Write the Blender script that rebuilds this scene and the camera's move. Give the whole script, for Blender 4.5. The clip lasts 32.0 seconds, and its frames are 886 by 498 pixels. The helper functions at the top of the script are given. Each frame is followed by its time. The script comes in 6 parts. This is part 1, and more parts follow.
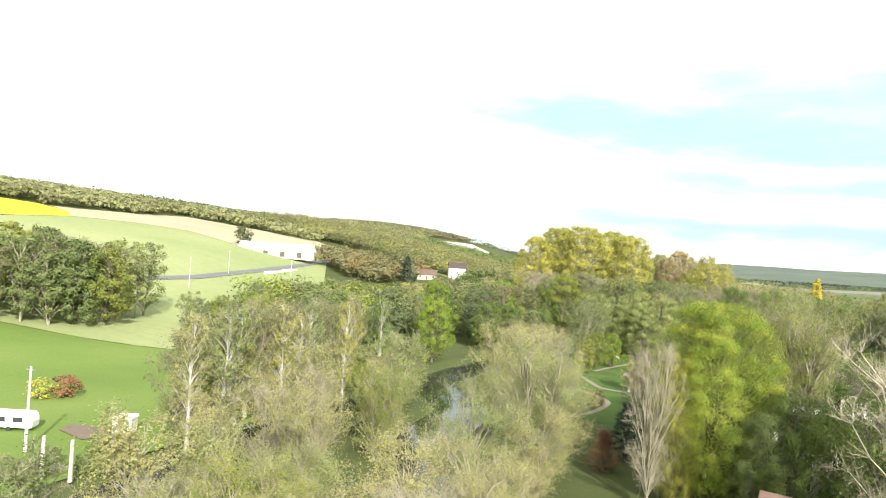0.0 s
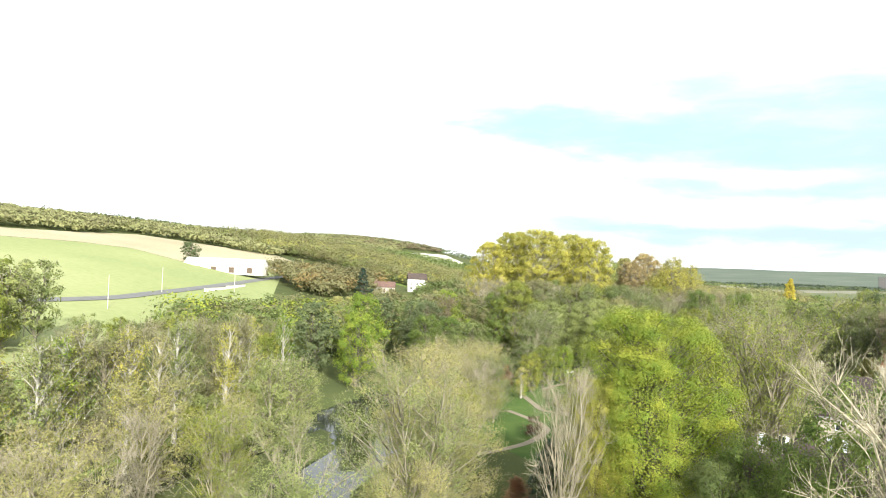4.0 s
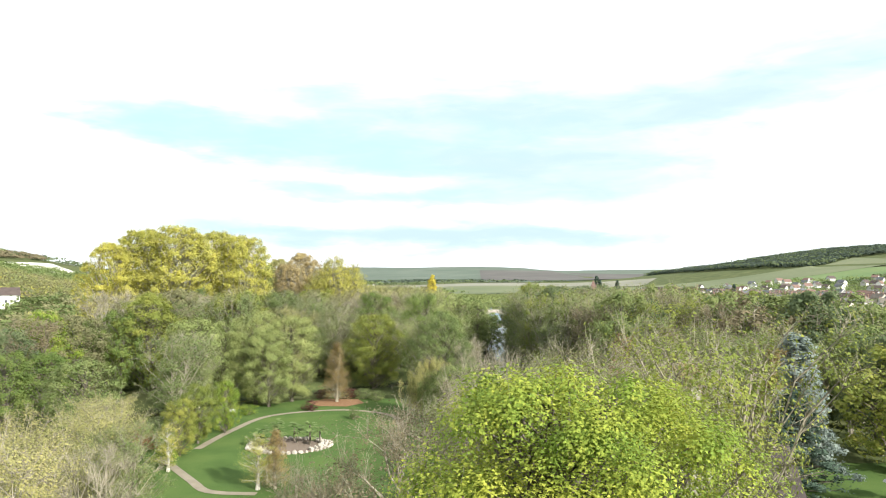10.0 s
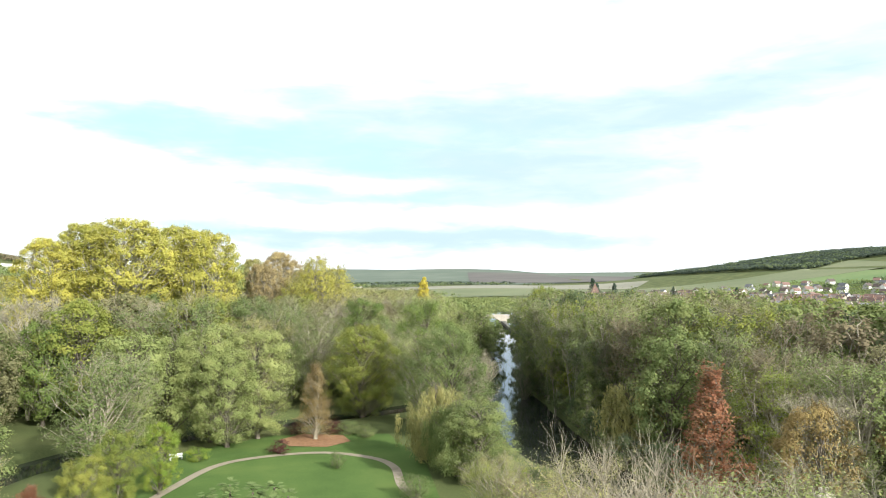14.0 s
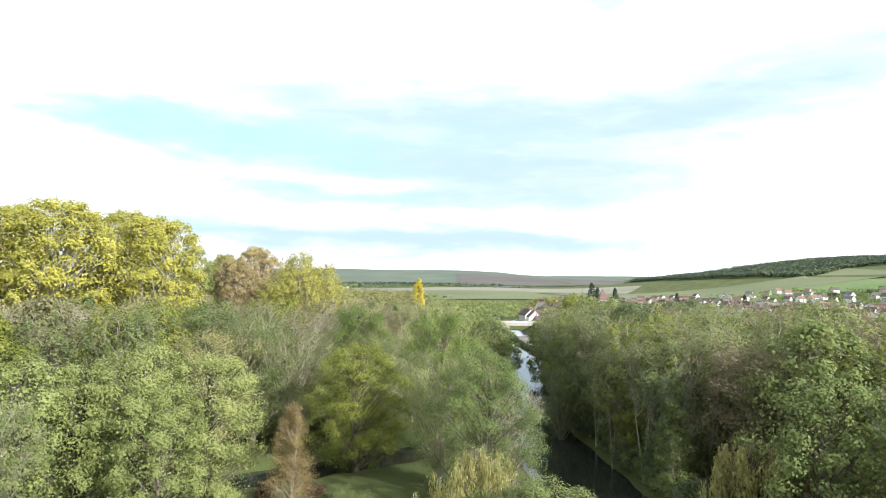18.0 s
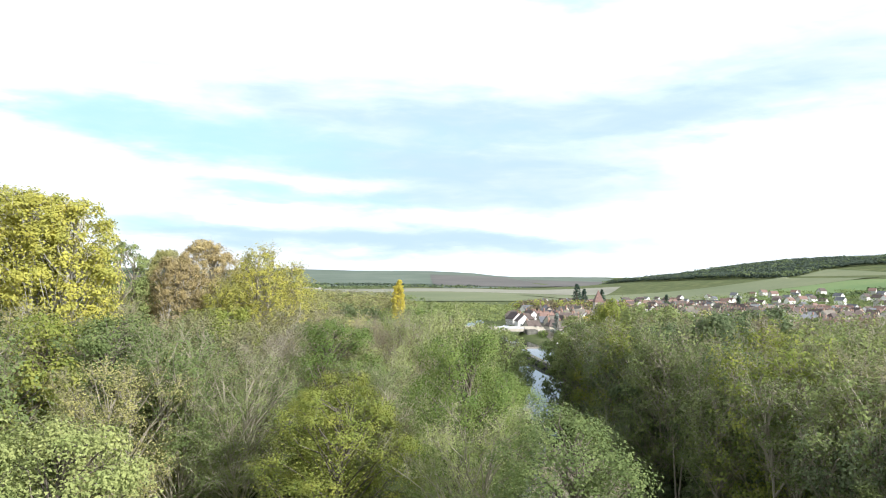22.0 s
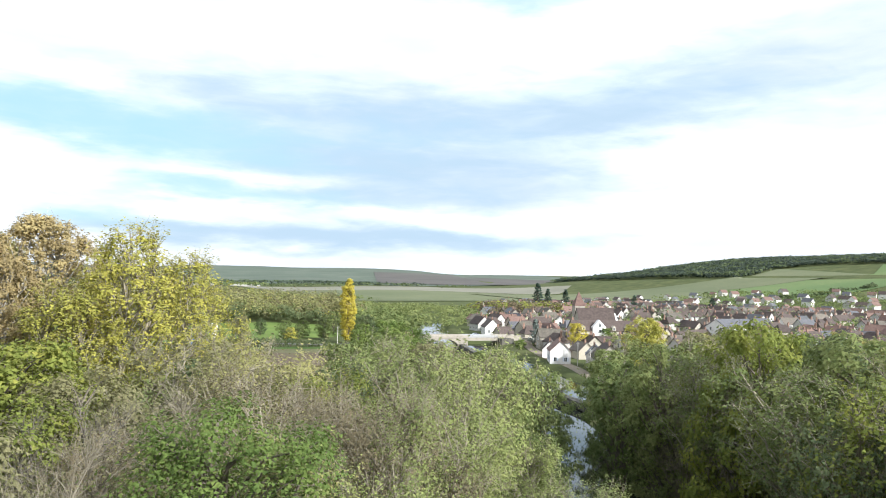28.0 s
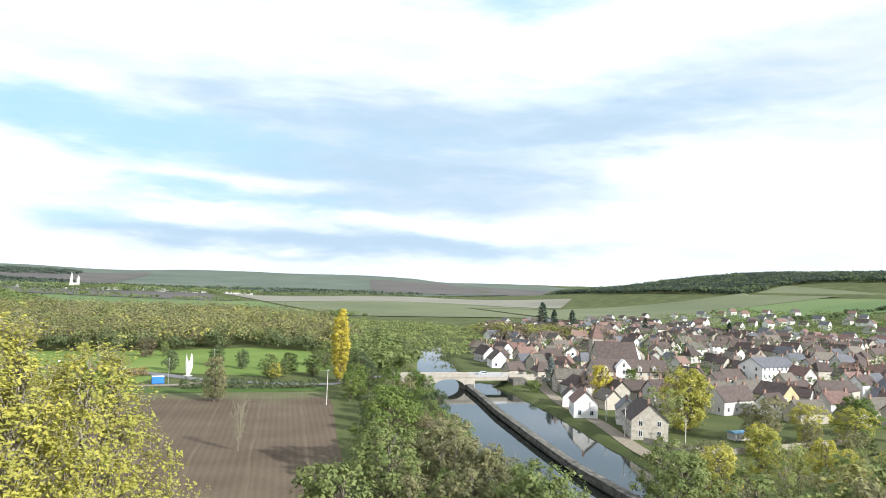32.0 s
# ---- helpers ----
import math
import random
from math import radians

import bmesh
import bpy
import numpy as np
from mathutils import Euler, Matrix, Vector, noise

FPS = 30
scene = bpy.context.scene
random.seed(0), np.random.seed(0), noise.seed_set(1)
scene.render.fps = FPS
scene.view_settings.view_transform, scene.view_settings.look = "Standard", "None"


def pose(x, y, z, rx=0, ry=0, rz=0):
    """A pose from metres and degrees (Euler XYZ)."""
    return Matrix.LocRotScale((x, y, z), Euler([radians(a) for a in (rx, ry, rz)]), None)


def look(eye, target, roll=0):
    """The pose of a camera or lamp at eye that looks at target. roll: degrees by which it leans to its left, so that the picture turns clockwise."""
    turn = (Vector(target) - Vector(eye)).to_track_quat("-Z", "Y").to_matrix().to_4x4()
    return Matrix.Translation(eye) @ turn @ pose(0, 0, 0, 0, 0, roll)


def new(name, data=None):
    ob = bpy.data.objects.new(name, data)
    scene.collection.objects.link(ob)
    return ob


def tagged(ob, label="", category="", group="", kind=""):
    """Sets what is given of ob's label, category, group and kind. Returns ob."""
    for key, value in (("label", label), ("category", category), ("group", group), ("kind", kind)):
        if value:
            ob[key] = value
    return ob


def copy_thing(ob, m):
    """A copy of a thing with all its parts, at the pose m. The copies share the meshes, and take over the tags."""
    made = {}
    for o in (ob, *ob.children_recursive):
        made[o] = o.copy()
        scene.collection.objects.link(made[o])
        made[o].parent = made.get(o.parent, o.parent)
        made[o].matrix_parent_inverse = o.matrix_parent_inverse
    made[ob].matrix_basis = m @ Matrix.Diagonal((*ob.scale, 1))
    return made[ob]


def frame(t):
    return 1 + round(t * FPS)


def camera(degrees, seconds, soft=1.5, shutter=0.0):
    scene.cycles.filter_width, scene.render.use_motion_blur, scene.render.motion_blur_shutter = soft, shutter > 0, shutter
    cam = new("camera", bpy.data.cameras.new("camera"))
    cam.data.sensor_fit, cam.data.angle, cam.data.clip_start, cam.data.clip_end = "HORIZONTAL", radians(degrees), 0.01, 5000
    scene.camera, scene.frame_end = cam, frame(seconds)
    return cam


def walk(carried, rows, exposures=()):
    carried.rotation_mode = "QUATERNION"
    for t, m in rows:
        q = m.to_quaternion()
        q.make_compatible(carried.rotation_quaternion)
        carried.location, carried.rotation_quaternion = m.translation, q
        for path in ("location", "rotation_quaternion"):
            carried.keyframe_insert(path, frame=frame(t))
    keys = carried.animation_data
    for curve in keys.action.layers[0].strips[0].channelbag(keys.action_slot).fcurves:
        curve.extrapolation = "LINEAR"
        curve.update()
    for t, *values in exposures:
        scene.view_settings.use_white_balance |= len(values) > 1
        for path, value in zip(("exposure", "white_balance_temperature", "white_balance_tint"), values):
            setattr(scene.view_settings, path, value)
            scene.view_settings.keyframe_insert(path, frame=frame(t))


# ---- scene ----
cam = camera(62.5, 32.0, soft=1.0)
PATH = [
    (0, (13.078, -82.391, 28.044), (12.4, -80.51, 28.05), 4.1),
    (0.5, (15.393, -80.075, 27.789), (14.724, -78.19, 27.804), 3.8),
    (1, (17.217, -77.16, 27.807), (16.552, -75.274, 27.824), 3.7),
    (1.5, (18.411, -74.262, 27.731), (17.754, -72.374, 27.754), 3.4),
    (2, (18.976, -71.154, 27.723), (18.326, -69.262, 27.749), 3.2),
    (2.5, (19.276, -67.93, 27.644), (18.631, -66.037, 27.676), 2.9),
    (3, (19.076, -64.586, 27.634), (18.44, -62.69, 27.669), 2.7),
    (3.5, (18.472, -61.126, 27.608), (17.843, -59.228, 27.648), 2.5),
    (5.5, (13.775, -47.146, 27.594), (13.209, -45.229, 27.647), 2.0),
    (6, (12.52, -43.733, 27.544), (12.102, -41.778, 27.6), 1.8),
    (6.5, (11.154, -40.173, 27.519), (10.924, -38.188, 27.579), 1.6),
    (7, (9.906, -36.628, 27.61), (9.85, -34.629, 27.671), 1.1),
    (7.5, (8.867, -33.262, 27.653), (8.96, -31.265, 27.714), 0.8),
    (8, (7.843, -29.447, 27.62), (8.078, -27.462, 27.683), 0.5),
    (8.5, (6.991, -25.519, 27.619), (7.326, -23.548, 27.683), 0.3),
    (9, (6.389, -21.562, 27.628), (6.731, -19.592, 27.694), 0.2),
    (9.5, (5.859, -17.55, 27.674), (6.208, -15.582, 27.744), 0.1),
    (10, (5.702, -13.657, 27.682), (6.054, -11.69, 27.753), 0.1),
    (11, (6.044, -5.327, 27.552), (6.406, -3.361, 27.627), -0.0),
    (12, (6.713, 3.097, 27.721), (7.083, 5.061, 27.796), 0.0),
    (13, (7.598, 11.66, 27.628), (7.974, 13.622, 27.705), -0.1),
    (13.5, (7.862, 15.846, 27.658), (8.244, 17.808, 27.735), -0.0),
    (15.5, (8.364, 33.62, 28.333), (8.768, 35.578, 28.41), 0.8),
    (16, (8.453, 38.404, 28.382), (8.862, 40.36, 28.459), 0.9),
    (17, (9.129, 48.53, 28.407), (9.543, 50.485, 28.485), 1.0),
    (18, (9.703, 58.499, 28.277), (10.125, 60.452, 28.357), 1.2),
    (19, (10.487, 68.089, 28.338), (10.916, 70.041, 28.417), 1.3),
    (20, (11.401, 78.298, 28.271), (11.837, 80.248, 28.351), 1.3),
    (20.5, (11.686, 82.97, 28.239), (12.128, 84.918, 28.32), 1.4),
    (21, (12.149, 87.923, 28.241), (12.608, 89.868, 28.323), 1.4),
    (21.5, (12.661, 93.134, 28.282), (13.138, 95.075, 28.363), 1.2),
    (22, (13.077, 98.315, 28.218), (13.571, 100.251, 28.302), 1.2),
    (22.5, (13.581, 103.384, 28.24), (14.093, 105.316, 28.323), 1.2),
    (23, (14.028, 108.306, 28.234), (14.561, 110.232, 28.318), 1.1),
    (23.5, (14.49, 112.888, 28.208), (15.044, 114.808, 28.292), 1.0),
    (24, (14.983, 117.515, 28.242), (15.56, 119.428, 28.325), 1.0),
    (24.5, (15.516, 122.115, 28.162), (16.116, 124.021, 28.245), 1.1),
    (25, (16.069, 127.418, 27.84), (16.693, 129.316, 27.924), 0.9),
    (25.5, (16.919, 133.042, 27.841), (17.551, 134.937, 27.925), 0.9),
    (27.5, (20.185, 154.489, 28.57), (20.828, 156.381, 28.653), 1.1),
    (28, (21.268, 159.271, 28.86), (21.912, 161.162, 28.941), 1.5),
    (28.5, (22.247, 163.58, 29.513), (22.893, 165.471, 29.596), 1.7),
    (29, (23.207, 167.917, 30.595), (23.853, 169.809, 30.675), 2.3),
    (29.5, (24.316, 172.057, 31.88), (24.963, 173.948, 31.962), 2.3),
    (30, (24.989, 176.539, 33.359), (25.639, 178.428, 33.443), 2.3),
    (30.5, (25.774, 181.183, 35.114), (26.426, 183.072, 35.199), 2.3),
    (31, (26.679, 185.652, 36.567), (27.332, 187.54, 36.654), 2.3),
    (31.5, (27.721, 189.655, 37.699), (28.373, 191.543, 37.79), 2.2),
    (32, (28.632, 193.642, 38.362), (29.286, 195.529, 38.461), 2.3),
]
walk(cam, [(t, look(eye, target, roll)) for t, eye, target, roll in PATH],
     exposures=[(0, 1.0, 6350, 7), (6, 0.99, 6250, 7), (12, 0.95, 6150, 8), (18, 0.91, 6000, 9), (23, 0.80, 5850, 10), (28, 0.68, 5850, 10), (32, 0.64, 5850, 10)])

# ---- light ----
SUN_AZ, SUN_EL = radians(146), radians(28)      # clockwise from +y
world = bpy.data.worlds.new("sky")
scene.world = world
world.use_nodes = True
wt = world.node_tree
wt.nodes.clear()


def wnode(kind, **kw):
    n = wt.nodes.new(kind)
    for k, v in kw.items():
        n.inputs[k].default_value = v
    return n


sky = wnode("ShaderNodeTexSky")
sky.sky_type, sky.sun_disc = "NISHITA", False
sky.sun_elevation, sky.sun_rotation = SUN_EL, SUN_AZ
sky.dust_density = 2.0
coord = wnode("ShaderNodeTexCoord")


def wmath(op, a, b=None, c=None):
    n = wt.nodes.new("ShaderNodeMath"); n.operation = op
    for i, v in enumerate((a, b, c)):
        if v is None:
            continue
        if isinstance(v, (int, float)):
            n.inputs[i].default_value = v
        else:
            wt.links.new(v, n.inputs[i])
    return n.outputs[0]


# azimuth (clockwise from +y) and elevation of the sky, in degrees
xyz = wnode("ShaderNodeSeparateXYZ")
wt.links.new(coord.outputs["Generated"], xyz.inputs[0])
azim = wmath("MULTIPLY", wmath("ARCTAN2", xyz.outputs["X"], xyz.outputs["Y"]), 57.296)
elev = wmath("MULTIPLY", wmath("ARCSINE", xyz.outputs["Z"]), 57.296)
plane = wnode("ShaderNodeCombineXYZ")
wt.links.new(azim, plane.inputs["X"]); wt.links.new(wmath("MULTIPLY", elev, 4.2), plane.inputs["Y"])
# wind-drawn edges: shift the clouds' outlines by noise
warp = wnode("ShaderNodeTexNoise", Scale=0.085, Detail=5.0, Roughness=0.58)
wt.links.new(plane.outputs[0], warp.inputs["Vector"])
shift = wnode("ShaderNodeVectorMath"); shift.operation = "SUBTRACT"; shift.inputs[1].default_value = (0.5, 0.5, 0.5)
wt.links.new(warp.outputs["Color"], shift.inputs[0])
sized = wnode("ShaderNodeVectorMath"); sized.operation = "MULTIPLY"; sized.inputs[1].default_value = (16.0, 4.2, 0)
wt.links.new(shift.outputs[0], sized.inputs[0])
flat = wnode("ShaderNodeCombineXYZ")
wt.links.new(azim, flat.inputs["X"]); wt.links.new(elev, flat.inputs["Y"])
spot = wnode("ShaderNodeVectorMath"); spot.operation = "ADD"
wt.links.new(flat.outputs[0], spot.inputs[0]); wt.links.new(sized.outputs[0], spot.inputs[1])


def patches(rows, start):
    """Sum of soft patches: azimuth, elevation, half-widths, amount."""
    total = start
    for az, el, w, h, amount in rows:
        d = wnode("ShaderNodeVectorMath"); d.operation = "SUBTRACT"; d.inputs[1].default_value = (az, el, 0)
        wt.links.new(spot.outputs[0], d.inputs[0])
        e = wnode("ShaderNodeVectorMath"); e.operation = "MULTIPLY"; e.inputs[1].default_value = (1 / w, 1 / h, 0)
        wt.links.new(d.outputs[0], e.inputs[0])
        f = wnode("ShaderNodeVectorMath"); f.operation = "DOT_PRODUCT"
        wt.links.new(e.outputs[0], f.inputs[0]); wt.links.new(e.outputs[0], f.inputs[1])
        total = wmath("MULTIPLY_ADD", wmath("POWER", 0.3679, f.outputs["Value"]), amount, total)
    return total


streak = wnode("ShaderNodeTexNoise", Scale=0.16, Detail=6.0, Roughness=0.55, Distortion=0.4)
wt.links.new(plane.outputs[0], streak.inputs["Vector"])
broad_noise = wnode("ShaderNodeTexNoise", Scale=0.05, Detail=4.0, Roughness=0.5)
wt.links.new(plane.outputs[0], broad_noise.inputs["Vector"])
ragged = wmath("MULTIPLY_ADD", streak.outputs["Fac"], 1.1, -0.52)
BRIGHT = [(-7.6, 13.3, 2.8, 0.8, -0.6), (-17, 8.0, 9.0, 1.6, -1.2), (4.5, 7.4, 6.5, 0.5, -0.4), (-1.1, 4.6, 3.8, 0.7, -0.6), (18, 4.7, 6.5, 0.6, -0.4), (3, 1.1, 14, 0.5, -0.7), (37, 9.5, 7, 1.8, -0.6), (36, 4, 12, 1.8, -0.5), (-37, 10, 17, 14, -1.7), (10, 18.8, 22, 1.8, -0.5)]
grey_amount = patches([(10, 10.0, 21, 5.0, 0.95), (11, 12.8, 10, 1.2, 0.3), (22, 8.7, 11, 1.3, 0.45), (14, 6.3, 13, 0.9, 0.55), (10, 2.9, 17, 1.2, 1.15), (-5, 3.0, 8, 0.8, 0.6), (40, 15.4, 14, 3.0, 0.85), (1, 14.2, 7, 1.6, 0.45), (24, 12.8, 13, 2.4, 0.45), (8, 9.2, 8, 1.0, 0.3), (27, 3, 12, 0.9, 0.5), (-12, 17, 12, 2.0, 0.35), (34, 12.6, 9, 1.3, 0.5), (31, 7, 9, 0.9, 0.45)] + BRIGHT, ragged)
blue_amount = patches([(-10.6, 11.1, 7.0, 2.3, 1.15), (-16.5, 12.3, 5, 1.7, 0.8), (-1.6, 6.2, 9, 1.0, 0.95), (-9, 3.7, 8, 1.1, 0.95), (22.8, 21.4, 8, 2.3, 1.1), (2, 9.0, 11, 1.6, 0.7), (-3, 10.4, 9, 1.6, 0.65), (11, 6.0, 10, 0.7, 0.4), (14, 11.6, 9, 1.6, 0.45)] + BRIGHT, ragged)
blue = wnode("ShaderNodeBackground", Strength=0.02)
wt.links.new(sky.outputs[0], blue.inputs["Color"])
veil = wnode("ShaderNodeBackground", Color=(0.60, 0.88, 1.0, 1), Strength=0.515)
gap = wnode("ShaderNodeAddShader")
wt.links.new(blue.outputs[0], gap.inputs[0]); wt.links.new(veil.outputs[0], gap.inputs[1])
white = wnode("ShaderNodeBackground", Color=(0.975, 0.99, 1.0, 1))
depth = wnode("ShaderNodeMapRange")
depth.inputs["From Min"].default_value, depth.inputs["From Max"].default_value = 0.35, 0.65
depth.inputs["To Min"].default_value, depth.inputs["To Max"].default_value = 0.66, 0.86
wt.links.new(broad_noise.outputs["Fac"], depth.inputs["Value"]); wt.links.new(depth.outputs[0], white.inputs["Strength"])
shaded = wnode("ShaderNodeBackground", Color=(0.73, 0.895, 1.0, 1), Strength=0.54)


def clamped(v, top):
    n = wnode("ShaderNodeMapRange"); n.interpolation_type = "SMOOTHSTEP"
    n.inputs["From Min"].default_value, n.inputs["From Max"].default_value = 0.0, top
    wt.links.new(v, n.inputs["Value"])
    return n.outputs[0]


dull = wnode("ShaderNodeMixShader")
wt.links.new(clamped(grey_amount, 1.4), dull.inputs[0])
wt.links.new(white.outputs[0], dull.inputs[1]); wt.links.new(shaded.outputs[0], dull.inputs[2])
mixed = wnode("ShaderNodeMixShader")
wt.links.new(clamped(blue_amount, 1.5), mixed.inputs[0])
wt.links.new(dull.outputs[0], mixed.inputs[1]); wt.links.new(gap.outputs[0], mixed.inputs[2])
out = wnode("ShaderNodeOutputWorld")
wt.links.new(mixed.outputs[0], out.inputs[0])

sun = new("sun", bpy.data.lights.new("sun", "SUN"))
sun.data.energy, sun.data.angle, sun.data.color = 5.5, radians(2.0), (1.0, 0.94, 0.84)
to_sun = Vector((math.sin(SUN_AZ) * math.cos(SUN_EL), math.cos(SUN_AZ) * math.cos(SUN_EL), math.sin(SUN_EL)))
sun.matrix_world = look(to_sun * 300, (0, 0, 0))

# ---- helpers for building ----
rnd = random.Random(7)


def mesh_np(name, verts, faces, mat=None, smooth=False):
    """Mesh from an array of places and an array of equal-sided faces."""
    me = bpy.data.meshes.new(name)
    verts, faces = np.asarray(verts, np.float32), np.asarray(faces, np.int32)
    k = faces.shape[1]
    me.vertices.add(len(verts)); me.vertices.foreach_set("co", verts.ravel())
    me.loops.add(faces.size); me.loops.foreach_set("vertex_index", faces.ravel())
    me.polygons.add(len(faces)); me.polygons.foreach_set("loop_start", np.arange(len(faces), dtype=np.int32) * k)
    if smooth:
        me.polygons.foreach_set("use_smooth", np.ones(len(faces), bool))
    me.update(calc_edges=True)
    if mat:
        me.materials.append(mat)
    return me


def put(name, me, parent=None, at=None, label=""):
    ob = new(name, me)
    if parent:
        ob.parent = parent
    if at is not None:
        ob.matrix_basis = at
    if label:
        ob["label"] = label
    return ob


def part(name, bm, mat, parent=None, label=""):
    me = bpy.data.meshes.new(name)
    bm.to_mesh(me)
    bm.free()
    me.materials.append(mat)
    return put(name, me, parent, None, label)


def thing(name, at, label, category, group="", kind=""):
    ob = new(name)
    ob.matrix_basis = at
    ob.empty_display_size = 0.2
    return tagged(ob, label, category, group, kind)


def add_box(bm, lo, hi, bevel=0.0):
    c = [(a + b) / 2 for a, b in zip(lo, hi)]
    s = [b - a for a, b in zip(lo, hi)]
    r = bmesh.ops.create_cube(bm, size=1, matrix=Matrix.Translation(c) @ Matrix.Diagonal((*s, 1)))
    if bevel:
        es = list({e for v in r["verts"] for e in v.link_edges})
        bmesh.ops.bevel(bm, geom=es, offset=bevel, segments=1, affect="EDGES")
    return bm


def box(lo, hi, bevel=0.0):
    return add_box(bmesh.new(), lo, hi, bevel)


def prism(points, lo, hi, axis="z"):
    """A solid from an outline, between lo and hi along an axis."""
    bm = bmesh.new()
    def at(p, h):
        return {"z": (p[0], p[1], h), "y": (p[0], h, p[1]), "x": (h, p[0], p[1])}[axis]
    a = [bm.verts.new(at(p, lo)) for p in points]
    b = [bm.verts.new(at(p, hi)) for p in points]
    n = len(points)
    bm.faces.new(a); bm.faces.new(b[::-1])
    for i in range(n):
        bm.faces.new((a[i], b[i], b[(i + 1) % n], a[(i + 1) % n]))
    bmesh.ops.recalc_face_normals(bm, faces=bm.faces)
    return bm


def rod(r0, r1, h, sides=8):
    bm = bmesh.new()
    bmesh.ops.create_cone(bm, cap_ends=True, segments=sides, radius1=r0, radius2=r1, depth=h, matrix=Matrix.Translation((0, 0, h / 2)))
    return bm


# ---- materials ----
def material(name, colors, scale=1.0, rough=0.8, bump=0.3, fine=14.0, metal=0.0, spread=0.0, coat=0.0):
    """Base colours blended by two scales of noise, with relief. spread: how far pieces differ."""
    m = bpy.data.materials.new(name)
    m.use_nodes = True
    t = m.node_tree
    b = t.nodes["Principled BSDF"]
    geo = t.nodes.new("ShaderNodeNewGeometry")
    n1 = t.nodes.new("ShaderNodeTexNoise"); n1.inputs["Scale"].default_value = scale; n1.inputs["Detail"].default_value = 4
    n2 = t.nodes.new("ShaderNodeTexNoise"); n2.inputs["Scale"].default_value = scale * fine; n2.inputs["Detail"].default_value = 3
    t.links.new(geo.outputs["Position"], n1.inputs["Vector"]); t.links.new(geo.outputs["Position"], n2.inputs["Vector"])
    add = t.nodes.new("ShaderNodeMath"); add.operation = "MULTIPLY_ADD"
    t.links.new(n2.outputs["Fac"], add.inputs[0]); add.inputs[1].default_value = 0.45
    t.links.new(n1.outputs["Fac"], add.inputs[2])
    val = add.outputs[0]
    if spread:
        info = t.nodes.new("ShaderNodeObjectInfo")
        a2 = t.nodes.new("ShaderNodeMath"); a2.operation = "MULTIPLY_ADD"
        t.links.new(info.outputs["Random"], a2.inputs[0]); a2.inputs[1].default_value = spread
        a3 = t.nodes.new("ShaderNodeMath"); a3.operation = "SUBTRACT"
        t.links.new(val, a2.inputs[2]); t.links.new(a2.outputs[0], a3.inputs[0]); a3.inputs[1].default_value = spread / 2
        val = a3.outputs[0]
    ramp = t.nodes.new("ShaderNodeValToRGB")
    els = ramp.color_ramp.elements
    while len(els) < len(colors):
        els.new(0.5)
    for i, c in enumerate(colors):
        els[i].position = 0.42 + 0.6 * i / max(1, len(colors) - 1)
        els[i].color = (*c, 1)
    t.links.new(val, ramp.inputs[0]); t.links.new(ramp.outputs[0], b.inputs["Base Color"])
    b.inputs["Roughness"].default_value, b.inputs["Metallic"].default_value = rough, metal
    b.inputs["Coat Weight"].default_value = coat
    if rough >= 0.95:
        b.inputs["Specular IOR Level"].default_value = 0.12
    if bump:
        bp = t.nodes.new("ShaderNodeBump"); bp.inputs["Strength"].default_value = bump; bp.inputs["Distance"].default_value = 0.05
        t.links.new(n2.outputs["Fac"], bp.inputs["Height"]); t.links.new(bp.outputs[0], b.inputs["Normal"])
    return m


